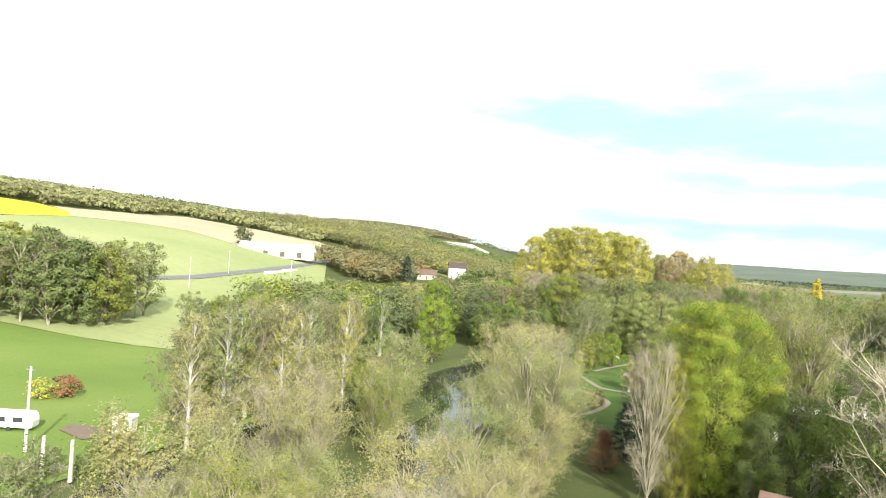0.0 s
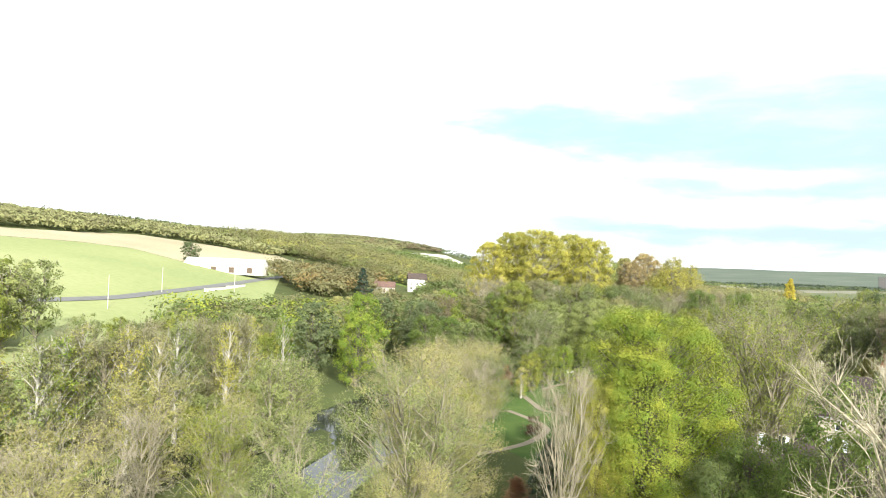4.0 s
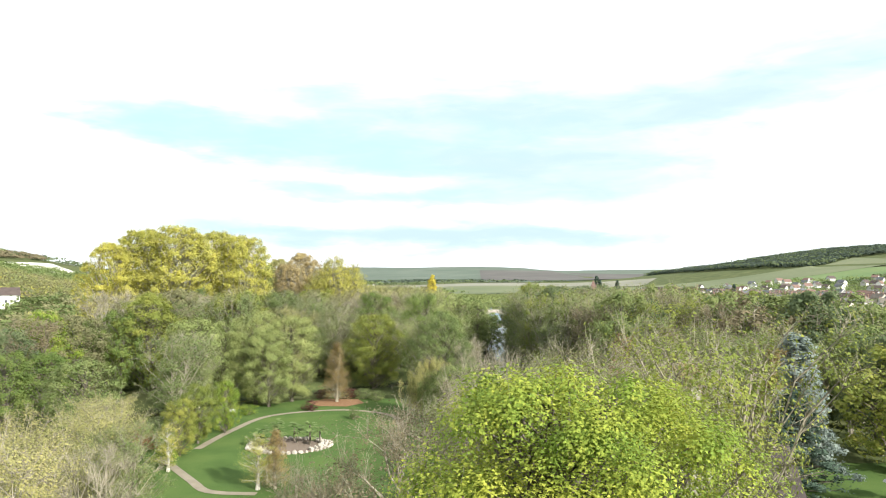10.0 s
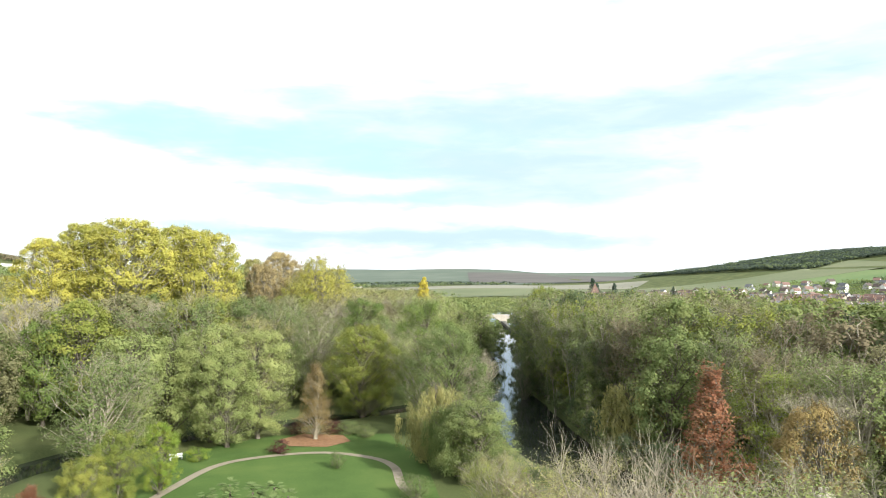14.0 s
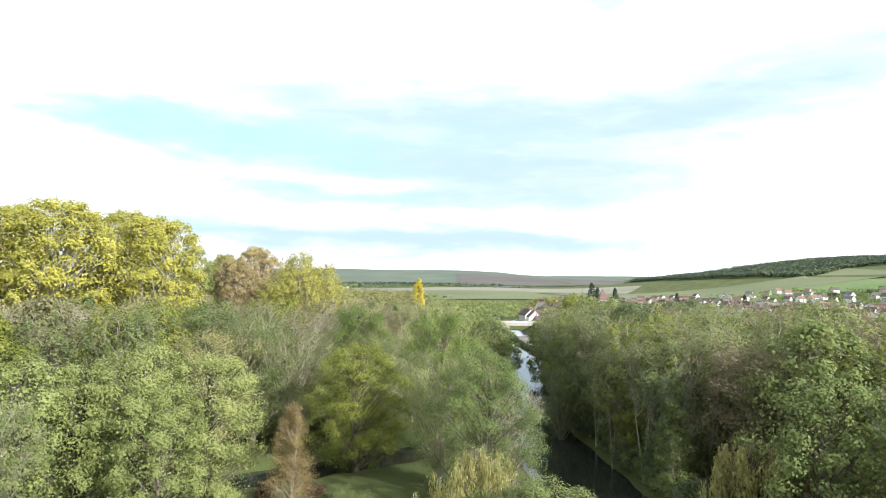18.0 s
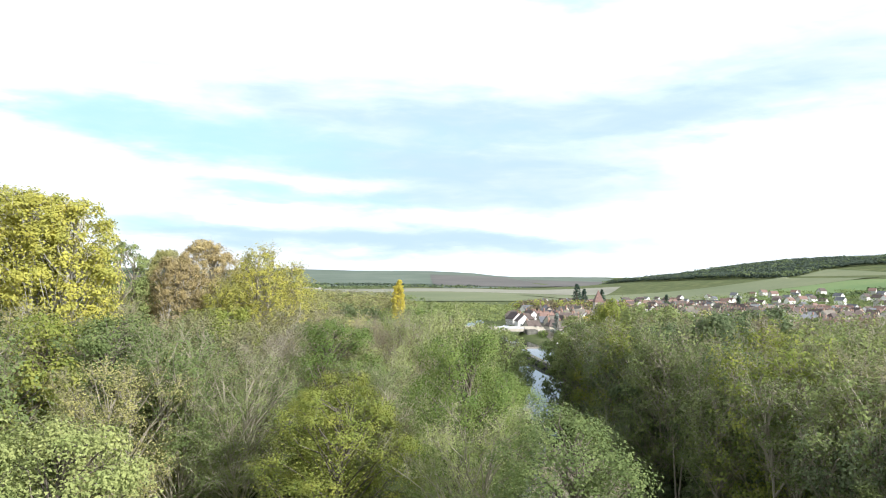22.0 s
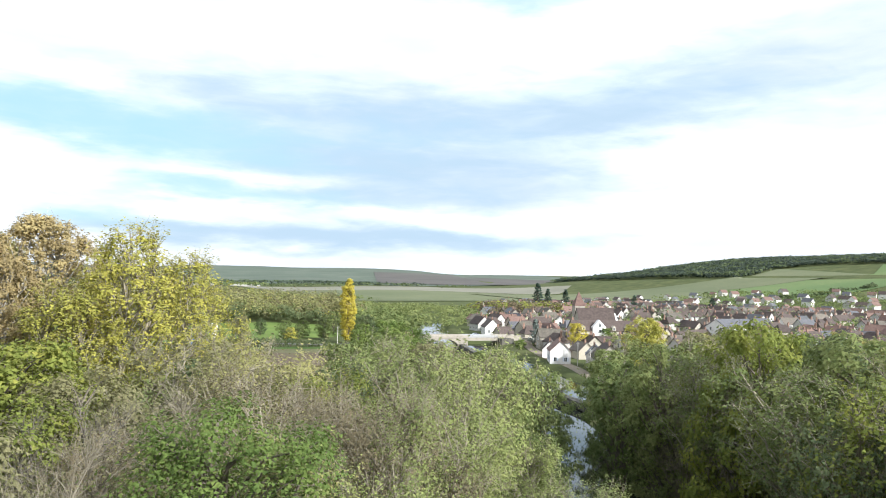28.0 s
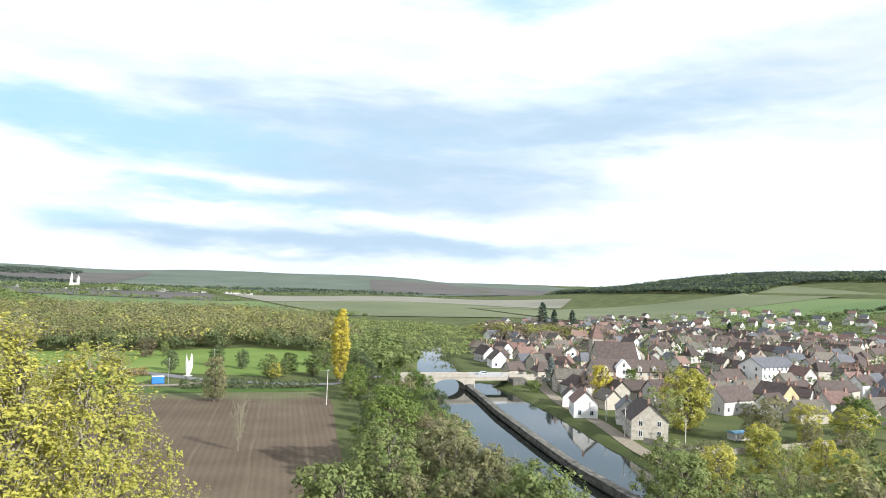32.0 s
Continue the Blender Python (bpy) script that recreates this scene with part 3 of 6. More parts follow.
PROFILE = {
    "round": lambda z: np.sqrt(np.clip(1 - ((z - 0.48) / 0.54) ** 2, 0, 1)),
    "egg": lambda z: np.sqrt(np.clip(1 - ((z - 0.4) / 0.62) ** 2, 0, 1)) * (1 - 0.25 * z),
    "vase": lambda z: 0.35 + 0.65 * np.sqrt(np.clip(1 - ((z - 0.7) / 0.6) ** 2, 0, 1)) * (z < 1),
    "column": lambda z: np.clip(np.sin(np.clip(z * 0.93 + 0.07, 0, 1) * math.pi), 0, 1) ** 0.6,
    "dome": lambda z: np.clip(1 - (np.abs(z - 0.5) / 0.5) ** 2.4, 0, 1) ** 0.5,
    "cone": lambda z: np.clip(1.05 - z, 0.03, 1) ** 0.85,
    "tall": lambda z: 0.5 + 0.5 * np.sqrt(np.clip(1 - ((z - 0.6) / 0.52) ** 2, 0, 1)) - 0.45 * np.clip((z - 0.8) / 0.2, 0, 1),
}


def grow(name, seed, H, R, base, shape, clumps, leaves, leaf, twigs=0, stems=1, droop=0.0, spread=0.17, bark=BARK, twig_r=0.018, outer=2.4, hang=0.0, twig_len=0.24, stout=1.0, fill=0.16):
    """Two meshes of a tree: its wood, and its crown of leaves (None when bare)."""
    g = np.random.default_rng(seed)
    z0, ch = H * base, H * (1 - base)
    # clump centres within the crown's outline
    zf = g.uniform(0.02, 0.98, clumps) ** 0.9
    az = g.uniform(0, 2 * math.pi, clumps)
    lump = 1 + 0.24 * np.sin(az * 2 + seed) * np.sin(zf * 5 + seed * 1.7) + 0.14 * np.sin(az * 5 + seed * 2.3)
    rr = R * PROFILE[shape](zf) * lump * g.uniform(0, 1, clumps) ** (1 / outer) * 0.9
    cen = np.stack([rr * np.cos(az), rr * np.sin(az), z0 + zf * ch], -1)
    # stems
    chunks = []
    tops = []
    n = 7
    for s in range(stems):
        a = s * 2 * math.pi / max(1, stems) + seed
        off = 0 if stems == 1 else R * 0.32
        tt = np.linspace(0, 1, n)
        line = np.stack([off * np.cos(a) * tt + 0.12 * R * np.sin(tt * 3 + seed + s) * tt, off * np.sin(a) * tt + 0.12 * R * np.cos(tt * 2.6 + seed) * tt, -0.5 + tt * (H * (0.92 if shape != "round" else 0.8) + 0.5)], -1)
        r0 = stout * (0.016 * H + 0.04) / math.sqrt(stems)
        chunks.append(tubes(line[None], (r0 * (1 - 0.9 * tt) + 0.015)[None] * np.where(tt == 0, 1.5, 1), 6))
        tops.append(line)
    # limbs from a stem to each clump
    m = 4
    stem_of = np.array([np.argmin([np.hypot(*(t[4, :2] - c[:2])) for t in tops]) for c in cen])
    start_z = np.clip(cen[:, 2] - np.hypot(cen[:, 0], cen[:, 1]) * (1.1 if droop <= 0 else 0.25) - 0.05 * H, H * base * 0.75, None)
    start_z = np.minimum(start_z, H * 0.86)
    starts = np.empty_like(cen)
    for i in range(clumps):
        t = tops[stem_of[i]]
        for k in range(3):
            starts[i, k] = np.interp(start_z[i], t[:, 2], t[:, k])
    tt = np.linspace(0, 1, m)[None, :, None]
    bend = np.zeros_like(cen); bend[:, 2] = (0.10 - droop) * R
    wob = g.normal(0, 0.05 * R, (clumps, m, 3)) * np.sin(tt * math.pi)
    lim = starts[:, None] * (1 - tt) + cen[:, None] * tt + bend[:, None] * np.sin(tt * math.pi) + wob
    lr = ((0.0040 if twigs > 3 else 0.0046) * H * (0.5 + g.uniform(0, 1, clumps)))[:, None] * (1 - 0.8 * tt[:, :, 0]) + 0.008
    chunks.append(tubes(lim, lr, 3))
    sprigs = None
    if twigs:
        c = np.repeat(np.arange(clumps), twigs)
        k = len(c)
        org = lim[c, g.integers(2, m, k)]
        way = g.normal(0, 1, (k, 3)) * np.array([1, 1, 0.6]) + 0.7 * (cen[c] - np.array([0, 0, z0 + 0.35 * ch])) / R
        way[:, 2] += 0.55 - 2 * hang
        way /= np.linalg.norm(way, axis=1)[:, None]
        ln = R * twig_len * g.uniform(0.5, 1.4, k)
        tip = org + way * ln[:, None]

        def blades(p, q, w):
            d = q - p
            side = np.cross(d, g.normal(0, 1, d.shape)); side /= np.linalg.norm(side, axis=1)[:, None] + 1e-9
            v = np.stack([p - side * w, p + side * w, q + side * w * 0.3, q - side * w * 0.3], 1).reshape(-1, 3)
            chunks.append((v, np.arange(4 * len(p)).reshape(-1, 4)))

        blades(org, tip, twig_r)
        if twigs > 3:
            # finer side shoots, turned upwards
            for f in (0.35, 0.6, 0.85):
                p = org + (tip - org) * f
                w2 = way + g.normal(0, 0.55, (k, 3)); w2[:, 2] += 0.25 - hang
                w2 /= np.linalg.norm(w2, axis=1)[:, None]
                q = p + w2 * (ln * g.uniform(0.35, 0.75, k))[:, None]
                blades(p, q, twig_r * 0.6)
                sprigs = q if sprigs is None else np.concatenate([sprigs, q, (p + q) / 2])
    wv, wf = join(chunks)
    size = np.array([1.0, 1.0, 1.0])
    if not leaves:
        size[2] = H / wv[:, 2].max()
    crown = None
    if leaves:
        rc = R * spread * 1.75 * g.uniform(0.6, 1.3, clumps)
        w = rc ** 2.2; w /= w.sum()
        c = g.choice(clumps, leaves, p=w)
        axis_way = cen * np.array([1, 1, 0]); axis_way /= np.linalg.norm(axis_way, axis=1)[:, None] + 1e-9
        lay = g.normal(0, 1, (leaves, 3)); lay /= np.linalg.norm(lay, axis=1)[:, None]
        lay += 0.35 * axis_way[c] + np.array([0, 0, 0.3]); lay /= np.linalg.norm(lay, axis=1)[:, None]
        pos = cen[c] + lay * (rc[c] * g.uniform(0, 1, leaves) ** 0.42)[:, None] * np.array([1, 1, 0.72]) + g.normal(0, 0.022 * R, (leaves, 3))
        if sprigs is not None and not hang:
            on = g.uniform(0, 1, leaves) < 0.6
            pos[on] = sprigs[g.integers(0, len(sprigs), on.sum())] + g.normal(0, 0.02 * R, (on.sum(), 3))
        # leaves between the sprays, through the crown's outer part
        loose = np.nonzero(g.uniform(0, 1, leaves) < fill)[0]
        lz, la_ = g.uniform(0.01, 0.97, len(loose)) ** 0.9, g.uniform(0, 2 * math.pi, len(loose))
        lrad = R * PROFILE[shape](lz) * (1 + 0.24 * np.sin(la_ * 2 + seed) * np.sin(lz * 5 + seed * 1.7) + 0.14 * np.sin(la_ * 5 + seed * 2.3)) * g.uniform(0.2, 1, len(loose)) ** 0.5 * 0.95
        pos[loose] = np.stack([lrad * np.cos(la_), lrad * np.sin(la_), z0 + lz * ch], -1)
        if hang:
            f = g.uniform(0, 1, leaves)
            pos[:, 2] -= f * hang * H * 0.5
            pos[:, :2] = cen[c, :2] + (pos[:, :2] - cen[c, :2]) * 0.6
            pos[:, 2] = np.maximum(pos[:, 2], 0.6)
        mid = np.array([0, 0, z0 + 0.4 * ch])
        away = pos - mid; away /= np.linalg.norm(away, axis=1)[:, None] + 1e-9
        own = pos - cen[c]; own /= np.linalg.norm(own, axis=1)[:, None] + 1e-9
        nrm = g.normal(0, 0.32, (leaves, 3)) + 0.45 * away + 0.95 * own; nrm[:, 2] += 0.3
        nrm /= np.linalg.norm(nrm, axis=1)[:, None]
        a = np.cross(nrm, g.normal(0, 1, (leaves, 3)))
        if hang:
            a = g.normal(0, 0.18, (leaves, 3)); a[:, 2] = -1
        a /= np.linalg.norm(a, axis=1)[:, None]
        b = np.cross(nrm, a); b /= np.linalg.norm(b, axis=1)[:, None] + 1e-9
        s = leaf * g.uniform(0.6, 1.4, leaves)[:, None]
        la, lb = (1.6, 0.3) if hang else (0.8, 0.6)
        v = np.stack([pos + a * s * la, pos - a * s * la * 0.6 + b * s * lb, pos - a * s * la * 0.6 - b * s * lb], 1).reshape(-1, 3)
        # bring the crown to its stated height and radius
        size[2] = H * 1.02 / max(np.percentile(pos[:, 2], 99.7), np.percentile(wv[:, 2], 99))
        size[:2] = R * 1.06 / np.percentile(np.hypot(pos[:, 0], pos[:, 1]), 97)
        crown = mesh_np(name + "_crown", v * size, np.arange(leaves * 3).reshape(-1, 3))
    return mesh_np(name + "_trunk", wv * size, wf, bark, True), crown


# kind: prototypes of each habit, for trees near the flight line and for those further off
HABIT = {}


def habit(kind, count, far_leaf=1.7, **kw):
    tw, cl, tr, lv, lf = kw.get("twigs", 0), kw["clumps"], kw.get("twig_r", 0.018), kw["leaves"], kw["leaf"]
    near = dict(kw, leaves=int(lv * 3.2), leaf=lf * 0.47, twigs=int(tw * 1.7), clumps=int(cl * 1.15), twig_r=tr * 0.6)
    close = dict(kw, leaves=int(lv * 2.0), leaf=lf * 0.66, twigs=int(tw * 1.3), clumps=int(cl * 1.05), twig_r=tr * 0.8)
    far = dict(kw, leaves=int(lv / far_leaf ** 2), leaf=lf * far_leaf, twigs=int(tw * 0.35), clumps=int(cl * 0.8), twig_r=tr * 1.5)
    HABIT[kind] = (count, (near, close, kw, far))


made_habits = {}


def prototype(kind, lod, pick):
    key = kind, lod, pick
    if key not in made_habits:
        kw = HABIT[kind][1][lod]
        made_habits[key] = grow(kind, 31 * pick + len(kind) * 7 + kw["clumps"], **kw), kw["H"], kw["R"]
    return made_habits[key]


habit("broad", 4, H=16, R=5.8, base=0.05, shape="round", clumps=105, leaves=13500, leaf=0.20, twigs=2, spread=0.105, outer=2.9, fill=0.24)
habit("dense", 1, H=23, R=7.0, base=0.04, shape="round", clumps=330, leaves=80000, leaf=0.165, twigs=1, spread=0.08, outer=3.2, fill=0.42)
habit("sparse", 4, H=16, R=5.4, base=0.10, shape="vase", clumps=75, leaves=9800, leaf=0.165, twigs=9, stems=2, spread=0.115, bark=TWIG, twig_r=0.022, stout=0.6, fill=0.14)
habit("lofty", 3, H=23, R=5.4, base=0.5, shape="vase", clumps=75, leaves=8500, leaf=0.16, twigs=12, stems=2, spread=0.13, bark=TWIG, twig_r=0.022, stout=0.4, fill=0.12)
habit("bare", 3, H=15, R=5.0, base=0.12, shape="vase", clumps=70, leaves=1500, leaf=0.14, twigs=18, stems=3, bark=TWIG, twig_r=0.019, stout=0.55)
habit("poplar", 3, H=34, R=9.0, base=0.12, shape="dome", clumps=330, leaves=46000, leaf=0.24, twigs=3, stems=3, spread=0.07, bark=BARK_PALE, outer=2.7, far_leaf=1.0, stout=0.6, fill=0.3)
habit("airy", 3, H=30, R=7.0, base=0.05, shape="dome", clumps=150, leaves=22000, leaf=0.21, twigs=6, stems=2, spread=0.085, bark=TWIG, outer=2.4, twig_r=0.026, far_leaf=1.2, fill=0.24)
habit("birch", 3, H=19, R=2.8, base=0.12, shape="tall", clumps=60, leaves=4200, leaf=0.16, twigs=8, spread=0.20, bark=BARK_PALE, outer=1.6, twig_r=0.02, stout=0.85)
habit("column", 1, H=26, R=3.2, base=0.02, shape="column", clumps=190, leaves=26000, leaf=0.22, twigs=1, spread=0.15, far_leaf=1.0, fill=0.35)
habit("weeping", 2, H=13, R=5.2, base=0.25, shape="round", clumps=70, leaves=9000, leaf=0.32, twigs=2, droop=-0.3, spread=0.12, hang=0.7)
habit("conifer", 2, H=20, R=4.6, base=0.06, shape="cone", clumps=150, leaves=15000, leaf=0.19, twigs=1, droop=0.12, spread=0.085, outer=3.0, fill=0.15)
habit("cypress", 2, H=18, R=4.6, base=0.05, shape="cone", clumps=110, leaves=10000, leaf=0.18, twigs=4, droop=0.0, spread=0.11, bark=TWIG, fill=0.25)
habit("bush", 3, H=4, R=2.4, base=0.02, shape="round", clumps=34, leaves=1900, leaf=0.16, twigs=3, stems=3, spread=0.16, fill=0.25)
LABEL = {"broad": "broad-crowned tree in {} autumn leaf", "dense": "large dense tree with {} leaves", "sparse": "half-bare tree with thin {} leaves and pale twigs",
         "lofty": "tall high-crowned tree with thin {} leaves", "bare": "bare tree with pale tangled twigs", "airy": "tall thin-crowned poplar in {} autumn leaf", "poplar": "tall airy poplar with {} leaves", "birch": "slender white-stemmed tree with {} leaves",
         "column": "narrow upright poplar in {} autumn leaf", "weeping": "weeping willow with pale {} hanging leaves", "conifer": "{} needled conical conifer tree",
         "cypress": "conical tree with feathery {} autumn foliage", "bush": "low rounded bush with {} leaves"}
WORD = {"green": "green", "lime": "yellow-green", "olive": "grey-green", "moss": "olive-yellow", "dark": "dark green", "yellow": "yellow", "gold": "golden yellow", "tan": "tan", "peach": "pale orange", "straw": "pale straw-yellow", "brown": "brown",
        "orange": "orange", "red": "rust-red", "purple": "dark purple", "willow": "yellow-green", "conifer": "dark green", "blue": "blue-grey", "palm": "green"}
NAME = {"bush": "bush", "bare": "bare_tree", "lofty": "half_bare_tree", "poplar": "poplar", "airy": "poplar", "column": "poplar", "birch": "birch", "weeping": "willow", "conifer": "conifer", "cypress": "cypress", "sparse": "half_bare_tree"}
made_trees = {}
tree_rng = random.Random(3)


where = []
LINE = [(13, -82), (19, -66), (12, -43), (6, -15), (8, 30), (13, 98), (17, 132), (25, 177), (29, 196)]


def off_line(x, y):
    return float(-seg_dist(np.array(x), np.array(y), LINE, 0.0))


def tree(kind, leaf, x, y, h, r=None, wood=None, dz=0.0):
    """One tree of a habit, at its height and crown radius, with its leaf colour."""
    d = off_line(x, y)
    lod = 0 if d < 16 else 1 if d < 34 else 2 if d < 72 else 3
    pick = tree_rng.randrange(HABIT[kind][0])
    (trunk, crown), H, R = prototype(kind, lod, pick)
    sz = h / H
    sr = (r / R) if r else sz * tree_rng.uniform(0.9, 1.15)
    where.append((x, y, sr * R))
    m = Matrix.Translation((x, y, ground_z(x, y) + dz)) @ Matrix.Rotation(tree_rng.uniform(0, 6.283), 4, "Z")
    key = (kind, leaf, pick, wood, lod)
    if key in made_trees:
        ob = copy_thing(made_trees[key], m)
    else:
        name = NAME.get(kind, "tree")
        ob = thing(name, m, LABEL[kind].format(WORD[leaf]), "bush" if kind == "bush" else "tree", "bushes" if kind == "bush" else "trees of the valley")
        t = put("trunk", trunk, ob)
        if wood:
            t.material_slots[0].link = "OBJECT"; t.material_slots[0].material = wood
        if crown:
            if not crown.materials:
                crown.materials.append(LEAF["olive"])
            c = put("crown", crown, ob)
            c.material_slots[0].link = "OBJECT"; c.material_slots[0].material = LEAF[leaf]
        made_trees[key] = ob
    ob.matrix_basis = m @ Matrix.Diagonal((sr, sr, sz, 1))
    return ob


def trees(kind, leaf, rows, wood=None):
    for x, y, h, *r in rows:
        tree(kind, leaf, x, y, h, r[0] if r else None, wood)


def grove(area, spacing, mix, lo, hi, seed, limit=999, wood=None):
    """Trees spread unevenly over an area, clear of water and of the trees that stand."""
    g = random.Random(seed)
    xs = [p[0] for p in area]; ys = [p[1] for p in area]
    n = 0
    for _ in range(int(7 * (max(xs) - min(xs)) * (max(ys) - min(ys)) / spacing ** 2)):
        x, y = g.uniform(min(xs), max(xs)), g.uniform(min(ys), max(ys))
        if n >= limit or not inside_poly(np.array(x), np.array(y), area) or float(land(x, y)) < float(hills(x, y)) - 0.5:
            continue
        if any((x - a) ** 2 + (y - b) ** 2 < (max(spacing * g.uniform(0.8, 1.1), 0.8 * r)) ** 2 for a, b, r in where):
            continue
        kind, leaf = g.choice(mix)
        tree(kind, leaf, x, y, g.uniform(lo, hi) * (0.4 if kind == "bush" else 1), None, wood if kind in ("sparse", "bare") else None)
        n += 1


def woodland(label, leaf, area, spacing, lo, hi, seed, tris=70, size=1.5, lift=0.0):
    """Far woods: many small tree crowns in one mesh."""
    g = np.random.default_rng(seed)
    xs = [p[0] for p in area]; ys = [p[1] for p in area]
    nx, ny = int((max(xs) - min(xs)) / spacing) + 1, int((max(ys) - min(ys)) / spacing) + 1
    gx, gy = np.meshgrid(np.arange(nx), np.arange(ny))
    x = min(xs) + (gx.ravel() + g.uniform(-0.5, 0.5, nx * ny)) * spacing
    y = min(ys) + (gy.ravel() + g.uniform(-0.5, 0.5, nx * ny)) * spacing
    ok = inside_poly(x, y, area)
    x, y = x[ok], y[ok]
    z = land(x, y)
    h = g.uniform(lo, hi, len(x))
    n = len(x)
    k = 9
    cu = g.normal(0, 1, (n, k, 3)); cu /= np.linalg.norm(cu, axis=2, keepdims=True)
    cu *= g.uniform(0.35, 0.9, (n, k, 1))
    cu[..., 2] = cu[..., 2] * 0.8 + 0.1
    u = np.take_along_axis(cu, np.repeat(g.integers(0, k, (n, tris, 1)), 3, 2), 1) + g.normal(0, 0.2, (n, tris, 3))
    u[..., 2] = np.maximum(u[..., 2], -1.1)
    r = spacing * g.uniform(0.62, 0.94, n)
    pos = np.stack([x[:, None] + u[..., 0] * r[:, None], y[:, None] + u[..., 1] * r[:, None], (z + h * 0.5)[:, None] + u[..., 2] * (h * 0.43)[:, None]], -1).reshape(-1, 3)
    m = len(pos)
    n_ = u.reshape(-1, 3) + np.array([0, 0, 0.55]) + g.normal(0, 0.35, (m, 3)); n_ /= np.linalg.norm(n_, axis=1)[:, None]
    a = np.cross(n_, g.normal(0, 1, (m, 3))); a /= np.linalg.norm(a, axis=1)[:, None]
    b = np.cross(a, n_); b /= np.linalg.norm(b, axis=1)[:, None]
    s = size * g.uniform(0.6, 1.4, (m, 1))
    v = np.stack([pos + a * s, pos - a * s * 0.6 + b * s * 0.7, pos - a * s * 0.6 - b * s * 0.7], 1).reshape(-1, 3)
    me = mesh_np("woodland", v, np.arange(m * 3).reshape(-1, 3), LEAF[leaf])
    return tagged(put("woodland", me), label, "woods", kind="stuff")

# ---- fields, lawns, roads ----
field("garden_lawn", [(-16, 60), (4, 40), (22, 60), (25, 100), (27, 128), (24, 150), (4, 152), (-12, 140), (-19, 120), (-20, 90)], LAWN, "mown green garden lawn", "lawn")
field("house_lawn", [(56, 40), (95, 35), (100, 80), (70, 85), (62, 66)], LAWN, "shaded mown lawn beside the house", "lawn")
field("paddock", [(-170, -60), (-52, -60), (-51, 40), (-58, 66), (-120, 70), (-150, 40)], MEADOW, "bright green grass paddock", "meadow")
field("green_slope", [(-104, 60), (-150, 130), (-165, 240), (-230, 360), (-262, 392), (-268, 318), (-312, 318), (-322, 284), (-320, 230), (-298, 170), (-290, -60), (-175, -60), (-150, 40)], CROP, "pale green young crop on a slope", step=14, lift=0.15)
field("crop_slope", [(-262, 392), (-268, 318), (-312, 318), (-322, 284), (-320, 230), (-340, 245), (-360, 250), (-362, 275), (-376, 338), (-404, 428), (-378, 466), (-338, 534), (-260, 480)], STUBBLE, "pale stubble field on the hillside", step=14, lift=0.25)
field("yellow_slope", [(-299, 172), (-320, 230), (-342, 246), (-364, 246), (-374, 226), (-390, 100), (-380, -60), (-291, -60)], RAPE, "bright yellow flowering crop", step=14, lift=0.3)
field("chalk_cut", [(-575, 1500), (-520, 1600), (-450, 1520), (-425, 1420), (-470, 1370)], CHALK, "bare white chalk slope", "quarry", step=12, lift=1.0)
field("ploughed_field", [(-34, 446), (76, 447), (73, 420), (65, 372), (58, 318), (40, 304), (-34, 300)], SOIL, "brown ploughed field with fine drill rows", step=6)
field("meadow", [(-260, 572), (-50, 577), (20, 588), (66, 610), (92, 590), (90, 508), (60, 488), (20, 500), (-10, 520), (-60, 530), (-200, 545)], MEADOW, "bright green mown meadow", "meadow", step=8)
field("meadow_strip", [(-60, 512), (-4, 508), (20, 486), (14, 470), (-60, 468)], MEADOW, "green grass by the road bend", "meadow", step=6)
field("field_margin", [(-34, 447), (76, 448), (77, 456), (-34, 458)], LAWN, "grass margin of a ploughed field", "meadow", step=6)
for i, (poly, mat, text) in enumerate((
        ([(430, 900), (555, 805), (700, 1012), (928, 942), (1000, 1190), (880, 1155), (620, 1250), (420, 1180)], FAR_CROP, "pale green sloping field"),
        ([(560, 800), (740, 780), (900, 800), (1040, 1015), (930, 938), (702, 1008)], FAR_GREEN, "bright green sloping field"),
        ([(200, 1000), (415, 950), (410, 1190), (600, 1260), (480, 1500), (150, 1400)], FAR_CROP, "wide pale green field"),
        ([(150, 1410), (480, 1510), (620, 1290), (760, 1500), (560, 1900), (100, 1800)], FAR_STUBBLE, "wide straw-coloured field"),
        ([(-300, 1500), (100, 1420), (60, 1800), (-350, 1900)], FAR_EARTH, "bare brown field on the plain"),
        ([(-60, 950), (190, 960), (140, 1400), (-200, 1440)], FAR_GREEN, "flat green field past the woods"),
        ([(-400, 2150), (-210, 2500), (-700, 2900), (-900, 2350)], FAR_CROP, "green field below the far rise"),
        ([(-200, 2500), (500, 2400), (700, 3300), (-100, 3500)], FAR_HAZED, "hazed dull green field on the far rise"),
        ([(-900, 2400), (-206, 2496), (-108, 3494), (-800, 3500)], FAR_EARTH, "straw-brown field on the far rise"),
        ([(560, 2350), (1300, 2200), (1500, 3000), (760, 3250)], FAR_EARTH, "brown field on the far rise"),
        ([(-1900, 2600), (-950, 2400), (-850, 3400), (-1700, 3500)], FAR_HAZED, "hazed dull green field on the far rise"))):
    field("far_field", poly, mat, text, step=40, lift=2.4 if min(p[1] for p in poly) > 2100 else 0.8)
# sheet over the far crest, its blue-grey haze painted in the base colour
field("far_field", [(-1900, 2330), (1700, 2130), (1700, 4500), (-1900, 4500)], FAR_HAZED, "hazed grey-green fields over the far rise", step=80, lift=1.2)
